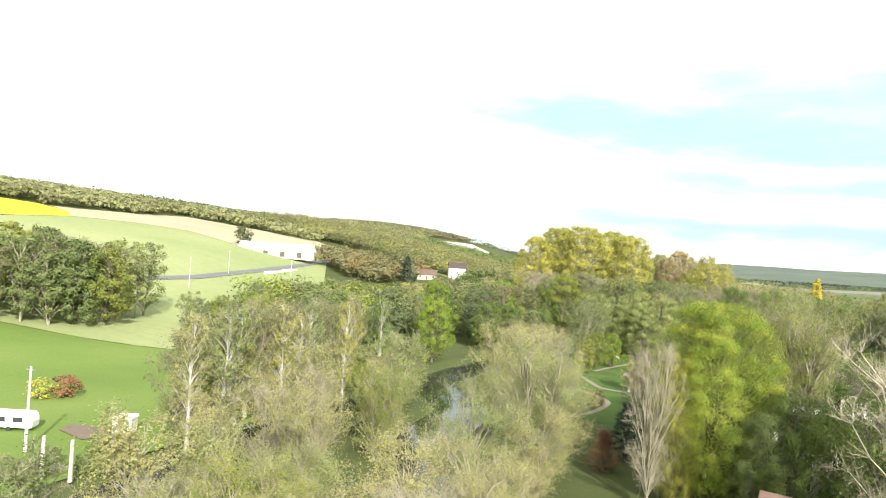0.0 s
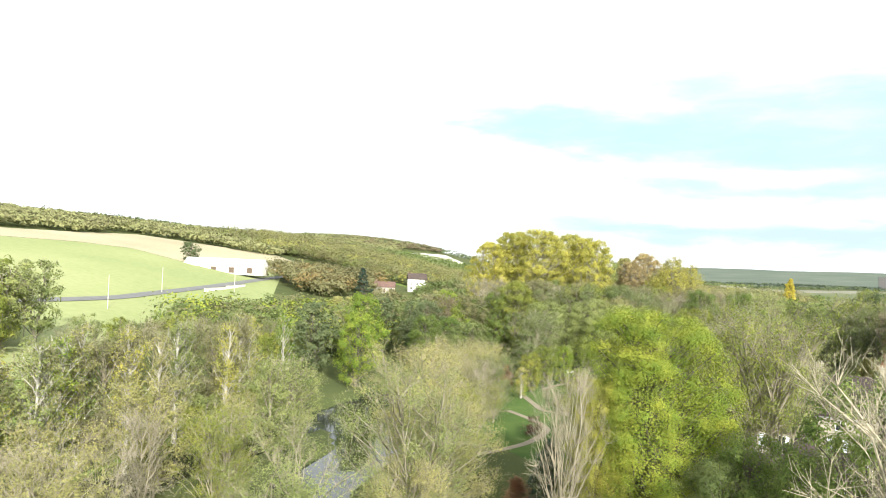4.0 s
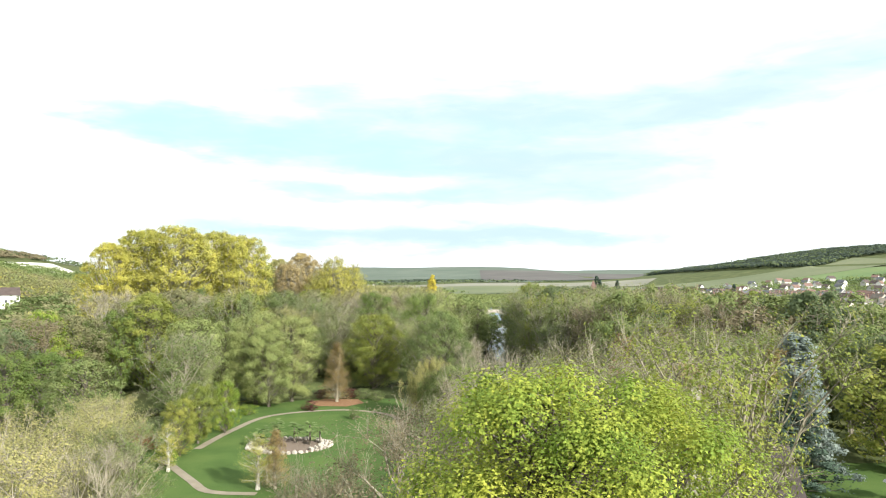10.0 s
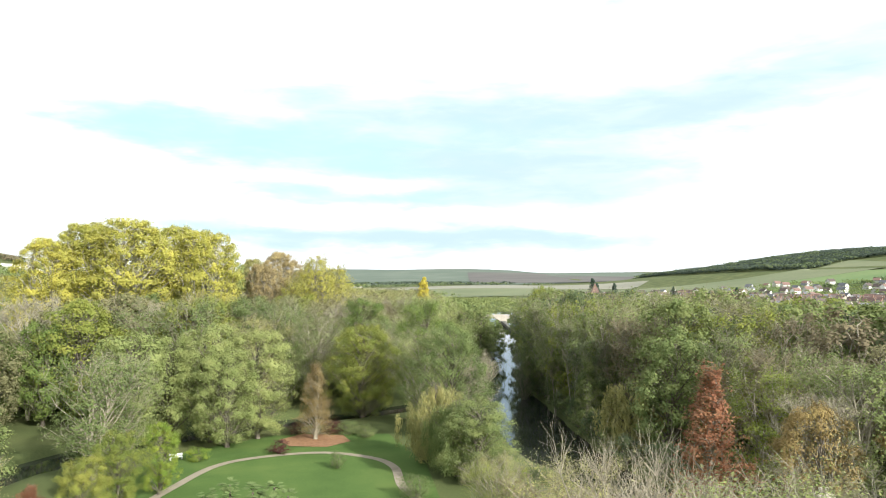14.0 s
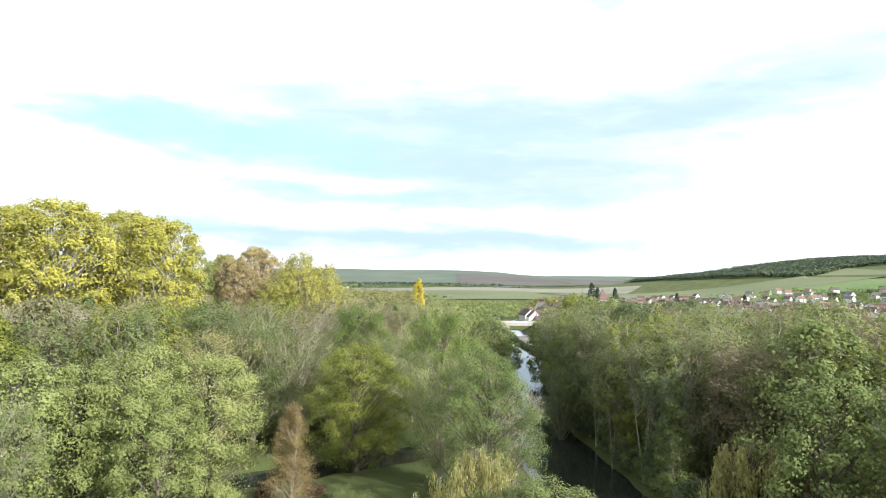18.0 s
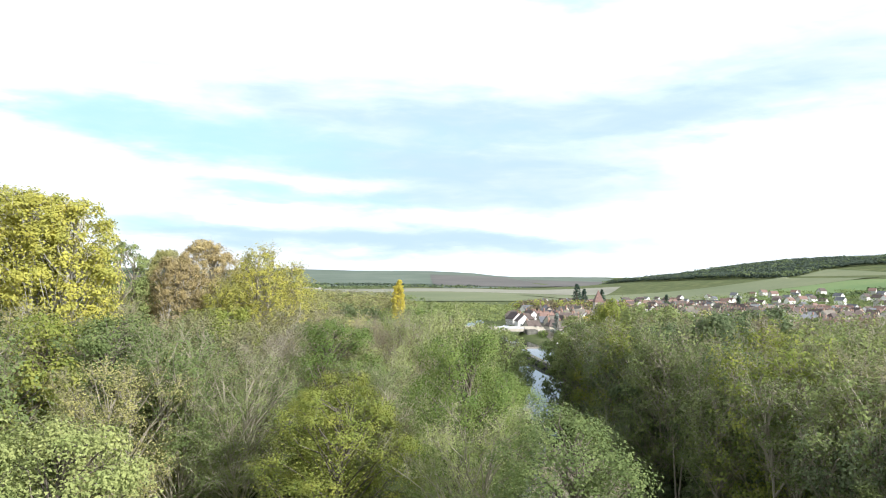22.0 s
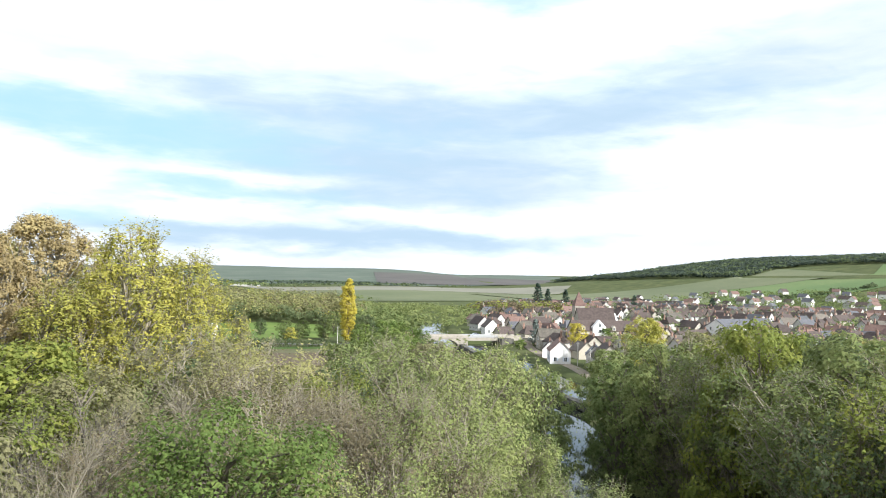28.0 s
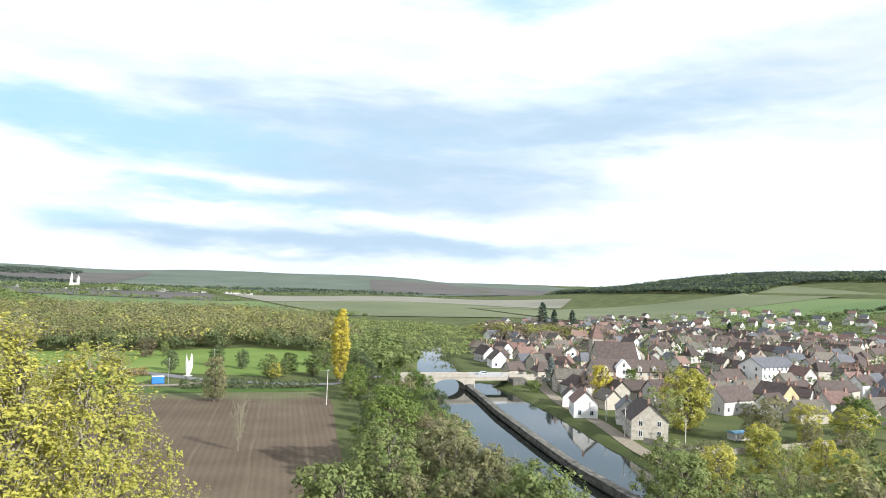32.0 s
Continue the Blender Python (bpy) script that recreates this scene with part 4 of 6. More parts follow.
ribbon("road", [(-262, 470), (-236, 372), (-213, 277), (-195, 201), (-186, 153), (-186, 60), (-200, -80)], 5.2, ASPHALT, "grey asphalt country road", "road", 0.35, 8)
ribbon("road", [(-160, 552), (-90, 530), (-38, 517), (-4, 512), (20, 494), (36, 478), (60, 468), (84, 462), (108, 460)], 6, ASPHALT, "grey asphalt road to the bridge", "road", 0.16)
ribbon("road", [(152, 460), (170, 458), (190, 452)], 6, ASPHALT, "grey asphalt road into the village", "road", 0.16)
ribbon("road", [(36, 478), (28, 466), (-10, 462), (-60, 462)], 4, GRAVEL, "pale gravel side track", "road", 0.12)
ribbon("quay_road", [(164, 461), (156, 434), (149.5, 411), (144, 381), (135, 348), (130, 320), (122, 300)], 4.5, GRAVEL, "pale gravel quay road along the canal", "road", 0.12)
ribbon("garden_path", [(-12, 108), (-8, 121.5), (-2, 134), (10.5, 138), (18.5, 134), (22, 127.5), (22, 116), (25.5, 105), (32, 96)], 1.3, GRAVEL, "winding gravel garden path", "path", 0.1, 1.5)
ribbon("garden_path", [(-13.5, 80.5), (-9, 76), (-5, 71), (-3.5, 66), (-5, 56), (-10, 46)], 1.3, GRAVEL, "curved gravel garden path", "path", 0.1, 1.5)
ribbon("garden_path", [(-15, 100), (-10, 89.5), (-7, 84), (-1, 82)], 1.3, GRAVEL, "narrow gravel garden path", "path", 0.1, 1.5)
# ---- trees of the garden and the river banks ----
tree("dense", "lime", 15.3, 11.5, 23.6, 7.4)
tree("dense", "yellow", 11.2, 8.2, 17.5, 3.0)
trees("poplar", "yellow", ((-16, 217, 39, 10), (-25, 226, 40.5, 11), (-34, 214, 41, 12), (-45, 222, 40.5, 11.5), (-52, 214, 36, 9)))
trees("airy", "yellow", ((14, 259, 34, 8.5), (21, 267, 31, 7.5), (8, 254, 27, 7)))
trees("airy", "willow", ((-14, 266, 34, 8.5), (-28, 276, 33, 9), (-40, 300, 31, 9)))
trees("poplar", "peach", ((2.5, 270, 35, 8.5), (-3, 262, 31, 7)))
trees("poplar", "straw", ((-22, 262, 32, 8), (10, 283, 29, 7), (-7, 280, 33, 8), (-52, 290, 30, 8)))
tree("column", "gold", 85.5, 474, 27, 3.6)
trees("birch", "straw", ((-51.5, 8.5, 16), (-50.4, 26, 16.5), (-50, -2, 18.4), (-55, 25, 17.2), (-53, 15, 18), (-52, 48, 18)))
trees("birch", "willow", ((-53, 35, 16), (-57, 12, 16), (-51, 6.5, 18), (-51.5, 31.5, 17.7), (-56, 40, 17), (-60, 33, 15)))
trees("birch", "yellow", ((-54, 3, 16.5), (-50, 20, 18.5), (-49, 40, 18), (-55, 55, 17)))
trees("birch", "lime", ((-52, 11, 17), (-57, 20, 14), (-51, 60, 17)))
trees("sparse", "willow", ((-7.5, -12, 17, 6), (-5, 5, 18.6, 6.5), (-34, 30, 14.5, 5), (-20, -26, 10, 4.5)), TWIG_PALE)
trees("sparse", "straw", ((-3, -25, 13, 5), (-14, 27, 18, 6.5), (-12, -36, 11, 5), (-17, 46, 16, 5.5), (-20, 60, 15, 5)), TWIG_PALE)
trees("bare", "tan", ((8.5, 5, 19, 3.6), (-26, -36, 9, 4), (-36, -38, 9, 4), (-8, -50, 11, 5), (-22, -48, 10, 4.5), (-30, -52, 10, 4)), TWIG_PALE)
tree("lofty", "moss", 25, 20.5, 25.4, 6.2)
trees("broad", "green", ((31, -2, 21, 6), (23.5, 4.5, 15, 4.5)))
trees("sparse", "tan", ((37, -7, 18, 5),), TWIG_PALE)
trees("broad", "olive", ((21, 4, 13, 4), (32, 9, 15, 5)))
trees("lofty", "tan", ((25, 33, 23, 5.5), (30, 40, 21.5, 5)))
trees("sparse", "tan", ((19, 42, 19, 5),))
trees("lofty", "willow", ((28, 27, 23, 4.5), (23, 40, 21.5, 5), (28, 47, 19.5, 5)))
trees("bare", "tan", ((18.5, 34, 20.5, 5),))
trees("sparse", "willow", ((19, 52, 16, 4.5),))
trees("bare", "tan", ((31, -14, 24.2, 8), (21, 45, 21.2, 5.5), (40, -14, 19, 6)), TWIG_PALE)
trees("sparse", "brown", ((11.5, 33, 19, 6.5), (6, 40, 14, 5), (24, 56, 18, 6)))
trees("broad", "lime", ((-55, 104, 19.5, 6), (-50, 90, 16, 5), (-50, 154, 19.5, 6.5)))
trees("broad", "green", ((-43, 133, 13, 6), (-47, 170, 17, 6), (-38, 168, 19, 5.5), (-46, 124, 14, 5)))
trees("broad", "moss", ((-12.5, 112, 9.5, 3.0), (-14, 104, 8.5, 3.0)))
tree("broad", "lime", -9, 119, 9, 2.6)
trees("birch", "yellow", ((-1, 84, 7, 2.4), (-14, 95, 6.5, 2)))
trees("cypress", "orange", ((1.2, 84, 7.5, 2.2),))
trees("sparse", "olive", ((-18.5, 126, 17, 6), (-17, 133, 16.5, 5.5)), )
trees("broad", "willow", ((-6, 149, 19.3, 7), (1.5, 150, 18.3, 6.5), (-3, 144.5, 15.5, 6), (-18.5, 147, 18.5, 7), (-13, 150, 17.5, 6.5)))
trees("broad", "olive", ((-30, 110, 14, 6), (34, 145, 19, 7.5), (32, 117, 11, 5.5)))
tree("cypress", "orange", 11.2, 147.7, 12.8, 3.4)
tree("cypress", "olive", 59.8, 145.8, 13, 3.3)
trees("broad", "moss", ((21, 168, 18.3, 7.5), (23, 184, 17, 6.5)))
tree("weeping", "straw", 28.5, 128, 11.8, 4.5)
tree("weeping", "olive", 30, 121, 10.5, 5)
tree("weeping", "straw", 60.5, 130.5, 11, 5.2)
trees("cypress", "red", ((55.5, 98.5, 19.8, 5.2), (1.7, 18.7, 5.4, 2.4), (-20.2, 107, 5, 2.4), (80, 54, 9, 4.5)))
tree("bush", "purple", -5, 62.8, 3.2, 1.7)
trees("conifer", "blue", ((68.5, 73, 19.6, 6),))
trees("conifer", "conifer", ((66, 70, 13, 5), (4, 26, 8, 3)))
trees("broad", "orange", ((58, 84, 15, 4), (80, 92, 16, 5)))
tree("broad", "moss", 88, 78, 17, 8)
trees("bare", "tan", ((61, 86, 15.5, 5), (64, 92, 15, 5)))
trees("sparse", "olive", ((65, 184, 23.5, 7), (67, 150, 22.5, 7), (76, 165, 24, 7.5)))
trees("sparse", "moss", ((64, 161, 23, 7), (68, 198, 22, 7)))
trees("broad", "dark", ((73, 183, 24, 7), (67, 173, 21, 6), (69, 193, 22, 6)))
trees("lofty", "olive", ((61, 156, 20, 5.5), (64, 179, 22, 5.5), (70, 208, 22, 6), (76, 226, 21, 6), (61, 166, 19, 5)))
trees("bush", "dark", ((58.5, 138, 5, 3), (60, 151, 5.5, 3), (57.5, 125, 4.5, 3), (59, 116, 4.5, 3), (62, 162, 5.5, 3), (64, 173, 5.5, 3), (65, 184, 5, 3), (68, 199, 5, 3)))
trees("bush", "olive", ((58, 131.5, 4, 2.6), (59.3, 144, 4.5, 2.6), (61.2, 156.5, 5, 2.8), (63.5, 168, 4.5, 2.6), (65.5, 191, 5, 3), (71, 214, 5, 3)))
trees("sparse", "dark", ((62.5, 150, 17, 5), (66, 200, 20, 5.5), (60.5, 187, 15, 4)))
trees("sparse", "olive", ((80, 149, 24.5, 7), (96, 155, 25.5, 8), (63, 170, 21, 5), (86, 172, 25, 7.5)))
trees("broad", "green", ((33.5, 169, 22.7, 7), (40, 176, 18, 5)))
trees("sparse", "willow", ((31, 156, 18, 6), (41, 217, 23.5, 7.5), (47, 226, 22.5, 6.5), (51, 238, 20, 5), (43, 232, 22.5, 7), (35, 201, 22.5, 6.5), (28, 196, 20, 6)))
trees("broad", "green", ((23, 194, 22.4, 8),))
tree("sparse", "olive", 27, 186, 18, 6)
trees("sparse", "willow", ((47, 198, 12.5, 5), (51, 212, 13, 5), (53, 224, 13.5, 4)))
trees("sparse", "brown", ((35, 212, 17, 5), (31, 201, 22.5, 6), (18, 205, 19.5, 6)))
tree("bare", "brown", 14, 209, 20.5, 6, TWIG_DARK)
tree("bare", "brown", 1, 212, 19, 6, TWIG_DARK)
tree("bare", "brown", 14, 198, 16, 5.5, TWIG_DARK)
trees("bare", "tan", ((43, 160, 12, 5), (44, 170, 12, 4.5)))
trees("sparse", "olive", ((2.5, 201, 19.5, 6), (-6, 186, 14, 6), (7, 190, 17, 6)))
trees("broad", "olive", ((91, 262, 18, 6), (97, 281, 16, 6), (87, 250, 19, 6), (106, 298, 14, 5), (57, 240, 19, 5), (80, 240, 21, 7), (82, 254, 19, 6), (65, 247, 18, 5.6), (72.5, 263, 15, 6), (56, 230, 12.5, 4.5), (79, 282, 13, 5), (57, 295, 17.5, 6), (45, 273, 18, 6), (71, 274.5, 16.7, 6.5), (75, 318, 13, 5), (84, 345, 10, 4)))
trees("broad", "moss", ((78, 223, 24.5, 7), (89, 232, 22, 6.5)))
trees("broad", "green", ((68, 335, 17.8, 7), (78, 352, 12, 5), (92, 420, 9, 4)))
trees("broad", "tan", ((72, 312, 14.3, 6), (38, 430, 13.5, 4.2), (64, 282, 15, 5)))
trees("bare", "tan", ((41, 362, 12, 2), (80, 236, 18, 5), (64, 262, 14, 5)))
# far bank and village edge
trees("broad", "yellow", ((162, 366, 17.5, 6.5), (165, 368, 16, 6)))
tree("sparse", "willow", 151, 361, 13, 5)
trees("broad", "yellow", ((186, 346, 10.5, 5), (195, 340, 10.5, 5)))
trees("sparse", "tan", ((178, 352, 12, 4), (173, 346, 12, 4)))
trees("conifer", "conifer", ((190, 322, 8, 5),))
tree("conifer", "blue", 165, 452, 11, 3)
trees("broad", "gold", ((168, 420, 12, 4.2),))
trees("broad", "green", ((210, 352, 11, 6), (152, 440, 4, 2), (156, 446, 3.5, 2), (190, 436, 9, 4)))
trees("sparse", "tan", ((171, 350, 11, 4), (203, 436, 10, 5)))
MIX_PALE = [("sparse", "willow"), ("sparse", "straw"), ("sparse", "olive"), ("sparse", "straw"), ("bare", "tan"), ("sparse", "moss"), ("sparse", "willow")]
# the brown and dark green picks darken these woods in place of shade
MIX_WOOD = [("broad", "olive"), ("sparse", "olive"), ("sparse", "tan"), ("broad", "tan"), ("bare", "tan"), ("sparse", "brown"), ("broad", "dark"), ("sparse", "straw"), ("sparse", "olive"), ("broad", "moss")]
MIX_DARK = [("broad", "dark"), ("sparse", "olive"), ("sparse", "olive"), ("broad", "olive"), ("sparse", "brown"), ("lofty", "tan"), ("sparse", "moss"), ("lofty", "olive")]
MIX_BELT = [("lofty", "olive"), ("sparse", "olive"), ("lofty", "tan"), ("broad", "olive"), ("sparse", "willow"), ("sparse", "tan"), ("sparse", "olive"), ("broad", "moss")]
grove([(-36, -60), (-14, -58), (-20, -10), (-31, 20), (-33, 72), (-38, 74), (-40, 0)], 5.2, MIX_PALE, 10, 14, 2, 20, TWIG_PALE)
grove([(-17, 36), (-8, 46), (-3, 12), (-2, -15), (4, -40), (-9, -40), (-9, 10), (-12, 28)], 5.8, MIX_PALE, 11, 14.5, 42, 8, TWIG_PALE)
grove([(-22, 96), (-18, 58), (-9, 48), (-13, 72), (-16, 90)], 5.6, MIX_PALE, 11, 14, 44, 5, TWIG_PALE)
grove([(36, -60), (75, -60), (75, 30), (60, 36), (46, 20), (40, -10)], 9, MIX_PALE, 12, 18, 3, 14, TWIG_PALE)
grove([(26, 58), (32, 62), (34, 84), (30, 100), (26, 84)], 6, MIX_PALE, 9, 12, 8, 6)
grove([(-56, 2), (-50, -4), (-47.5, 4), (-47.5, 66), (-60, 66)], 2.6, [("bush", "moss"), ("bush", "tan"), ("bush", "olive"), ("bush", "willow"), ("bush", "moss"), ("sparse", "tan")], 13, 18, 21, 70)
grove([(-58, -26), (-48, -26), (-48, -6), (-56, -8)], 2.8, [("bush", "tan"), ("bush", "olive")], 5, 8, 22, 10)
grove([(-75, 100), (-50, 90), (-46, 110), (-44, 180), (-50, 215), (-75, 215)], 7.5, MIX_WOOD, 14, 19, 4, 18)
grove([(-48, 168), (-2, 172), (31, 190), (46, 232), (-45, 238)], 6.4, MIX_WOOD, 19, 23.5, 6, 60)
grove([(-45, 236), (47, 234), (50, 242), (42, 256), (0, 262), (-45, 285)], 6.4, MIX_WOOD, 15, 19, 16, 30)
grove([(64, 140), (90, 110), (118, 100), (118, 190), (112, 212), (68, 208)], 6.6, MIX_DARK, 20, 24.5, 7, 60)
grove([(74, 212), (112, 214), (108, 246), (98, 256), (86, 240)], 6.6, MIX_WOOD, 19, 23.5, 17, 22)
# trees out of view, added so that their shadows fall on the house lawn
grove([(72, 8), (112, 8), (112, 45), (86, 40)], 8, MIX_DARK, 18, 22, 19, 12)
grove([(60, 134), (64, 96), (92, 86), (110, 104), (84, 112)], 7, MIX_DARK, 15, 20, 18, 16)
grove([(98, 275), (128, 255), (160, 280), (160, 310), (128, 312), (108, 300)], 7.5, [("broad", "olive"), ("sparse", "willow"), ("broad", "yellow"), ("sparse", "tan")], 8, 13, 10, 20)
grove([(150, 318), (210, 300), (230, 340), (200, 352), (158, 350)], 8, [("broad", "olive"), ("broad", "yellow"), ("broad", "tan"), ("bush", "green")], 6, 9, 11, 10)
grove([(70, 345), (90, 348), (101, 400), (108, 445), (88, 462), (80, 430)], 4.6, [("broad", "olive"), ("broad", "green"), ("bush", "olive"), ("broad", "dark"), ("broad", "tan")], 7, 11, 9, 34)
grove([(54, 262), (66, 262), (78, 296), (80, 340), (70, 345), (60, 318)], 5.6, [("broad", "olive"), ("sparse", "tan"), ("broad", "green"), ("sparse", "brown"), ("broad", "tan")], 9, 14, 46, 26)

# trees behind the paddock and along its edge
grove([(-152, 26), (-139, 38), (-130, 72), (-138, 92), (-166, 60)], 6.5, MIX_BELT, 18, 21.5, 31, 22)
grove([(-125, 78), (-72, 84), (-70, 120), (-120, 128)], 7, MIX_BELT, 9, 12, 32, 26)

# ---- buildings ----
WALLS = [material("render_white", [(0.64, 0.62, 0.58), (0.78, 0.76, 0.72)], 0.4, 0.9, 0.15),
         material("render_cream", [(0.34, 0.305, 0.24), (0.44, 0.40, 0.325)], 0.4, 0.9, 0.15),
         material("render_grey", [(0.38, 0.365, 0.34), (0.50, 0.48, 0.44)], 0.4, 0.9, 0.2),
         material("rubble_stone", [(0.24, 0.22, 0.18), (0.38, 0.35, 0.29), (0.46, 0.42, 0.35)], 1.2, 0.95, 0.6, 6),
         material("render_ochre", [(0.36, 0.28, 0.15), (0.46, 0.37, 0.21)], 0.5, 0.9, 0.2)]
WALL_WORD = ["white rendered", "cream rendered", "grey rendered", "rubble stone", "ochre rendered"]
ROOFS = [material("tile_brown", [(0.042, 0.030, 0.025), (0.064, 0.046, 0.039), (0.090, 0.068, 0.057)], 0.9, 0.85, 0.6, 9, spread=0.35),
         material("tile_red", [(0.095, 0.056, 0.045), (0.145, 0.088, 0.07), (0.185, 0.12, 0.095)], 0.9, 0.85, 0.6, 9, spread=0.35),
         material("slate_grey", [(0.045, 0.047, 0.053), (0.075, 0.077, 0.084), (0.11, 0.11, 0.12)], 0.9, 0.6, 0.5, 9, spread=0.35),
         material("tile_mossy", [(0.075, 0.068, 0.052), (0.115, 0.10, 0.08), (0.15, 0.13, 0.105)], 0.9, 0.9, 0.6, 9, spread=0.35)]
# dark brown tile of the manor, with the roof's shade put into its colour
ROOFS.append(material("tile_dark_shaded", [(0.020, 0.0145, 0.0125), (0.034, 0.025, 0.0215), (0.050, 0.037, 0.032)], 0.9, 0.85, 0.6, 9, spread=0.2))
ROOF_WORD = ["dark brown tile", "red tile", "grey slate", "weathered mossy tile", "dark brown tile"]
GLASS = material("window_glass", [(0.02, 0.025, 0.03), (0.05, 0.055, 0.06)], 0.5, 0.08, 0.0)
FRAME = material("window_paint", [(0.70, 0.70, 0.67), (0.80, 0.80, 0.77)], 2.0, 0.5, 0.05)
SHUTTER = material("shutter_paint", [(0.55, 0.60, 0.66), (0.68, 0.72, 0.76)], 2.0, 0.6, 0.1)
WOOD_DARK = material("door_wood", [(0.07, 0.05, 0.035), (0.13, 0.09, 0.06)], 3.0, 0.7, 0.3)
BRICK = material("chimney_brick", [(0.20, 0.12, 0.085), (0.32, 0.21, 0.16)], 3.0, 0.9, 0.4)
METAL = material("grey_metal", [(0.28, 0.28, 0.28), (0.42, 0.42, 0.41)], 2.0, 0.5, 0.1, metal=0.6)
WHITE = material("white_paint", [(0.70, 0.70, 0.68), (0.82, 0.82, 0.80)], 1.0, 0.5, 0.05)
BLUE = material("blue_paint", [(0.02, 0.12, 0.45), (0.03, 0.18, 0.58)], 1.0, 0.5, 0.1)
CONCRETE = material("concrete_post", [(0.40, 0.38, 0.33), (0.55, 0.53, 0.47)], 1.5, 0.9, 0.3)


def from_bm(name, bm, mat):
    me = bpy.data.meshes.new(name)
    bm.to_mesh(me); bm.free()
    me.materials.append(mat)
    return me


def gable_roof(w, d, eave, ridge, over=0.35, thick=0.22, hip=0.0):
    """Two slopes with thickness along x, with overhang; hip pulls the ridge's ends in."""
    bm = bmesh.new()
    x, y = w / 2 + over, d / 2 + over
    ez = eave - (ridge - eave) * over / (d / 2)
    top = [(-x, -y, ez), (x, -y, ez), (x - hip, 0, ridge), (-x + hip, 0, ridge), (-x, y, ez), (x, y, ez)]
    a = [bm.verts.new(p) for p in top]
    b = [bm.verts.new((p[0], p[1], p[2] + thick)) for p in top]
    for f in ((0, 1, 2, 3), (5, 4, 3, 2)):
        bm.faces.new([b[i] for i in f]); bm.faces.new([a[i] for i in f[::-1]])
    if hip:
        for f in ((1, 5, 2), (4, 0, 3)):
            bm.faces.new([b[i] for i in f]); bm.faces.new([a[i] for i in f[::-1]])
        rim = ((0, 1), (1, 5), (5, 4), (4, 0))
    else:
        rim = ((0, 1), (1, 2), (2, 5), (5, 4), (4, 3), (3, 0))
    for i, j in rim:
        bm.faces.new((a[i], a[j], b[j], b[i]))
    bmesh.ops.recalc_face_normals(bm, faces=bm.faces)
    return bm


def wall_block(w, d, eave, ridge, hip=False):
    if hip:
        return box((-w / 2, -d / 2, -1.5), (w / 2, d / 2, eave))
    pts = [(-d / 2, -1.5), (d / 2, -1.5), (d / 2, eave), (0, ridge), (-d / 2, eave)]
    return prism(pts, -w / 2, w / 2, "x")


def add_window(parent, x, y, z, w, h, face, shutters=False, plain=False, mesh_cache={}):
    """A window on the wall face: s, n (along x) or e, w (along y)."""
    key = ("w", w, h)
    if key not in mesh_cache:
        fr = bmesh.new()
        for lo, hi in (((-w / 2 - .07, -.06, -.07), (w / 2 + .07, .02, 0)), ((-w / 2 - .07, -.06, h), (w / 2 + .07, .02, h + .07)), ((-w / 2 - .07, -.06, 0), (-w / 2, .02, h)), ((w / 2, -.06, 0), (w / 2 + .07, .02, h)), ((-.03, -.05, 0), (.03, .02, h))):
            add_box(fr, lo, hi)
        mesh_cache[key] = (from_bm("window_frame", fr, FRAME), from_bm("pane", box((-w / 2, -.02, 0), (w / 2, .015, h)), GLASS),
                           from_bm("shutter", box((-w / 4, -.05, -.05), (w / 4, .0, h + .05), 0.01), SHUTTER))
    fm, gm, sm = mesh_cache[key]
    turn = {"s": 0, "e": 90, "n": 180, "w": -90}[face]
    m = pose(x, y, z, 0, 0, turn)
    if plain:
        if "plain" not in mesh_cache:
            bm = bmesh.new(); bm.from_mesh(fm); n = len(bm.faces); bm.from_mesh(gm)
            bm.faces.ensure_lookup_table()
            for f in bm.faces[n:]:
                f.material_index = 1
            me = from_bm("window", bm, FRAME); me.materials.append(GLASS)
            mesh_cache["plain"] = me
        return put("window", mesh_cache["plain"], parent, m)
    win = put("window", fm, parent, m)
    put("pane", gm, win)
    if shutters:
        for s in (-1, 1):
            put("shutter", sm, win, pose(s * (w * 0.76 + .08), -0.01, 0))
    return win


def add_chimney(parent, x, y, z, mat=BRICK):
    bm = box((x - .4, y - .3, z - 1.6), (x + .4, y + .3, z + 1.0), 0.02)
    add_box(bm, (x - .48, y - .38, z + 1.0), (x + .48, y + .38, z + 1.14))
    for k in (-.18, .18):
        bmesh.ops.create_cone(bm, cap_ends=True, segments=6, radius1=.12, radius2=.1, depth=.35, matrix=Matrix.Translation((x + k, y, z + 1.3)))
    return part("chimney", bm, mat, parent)


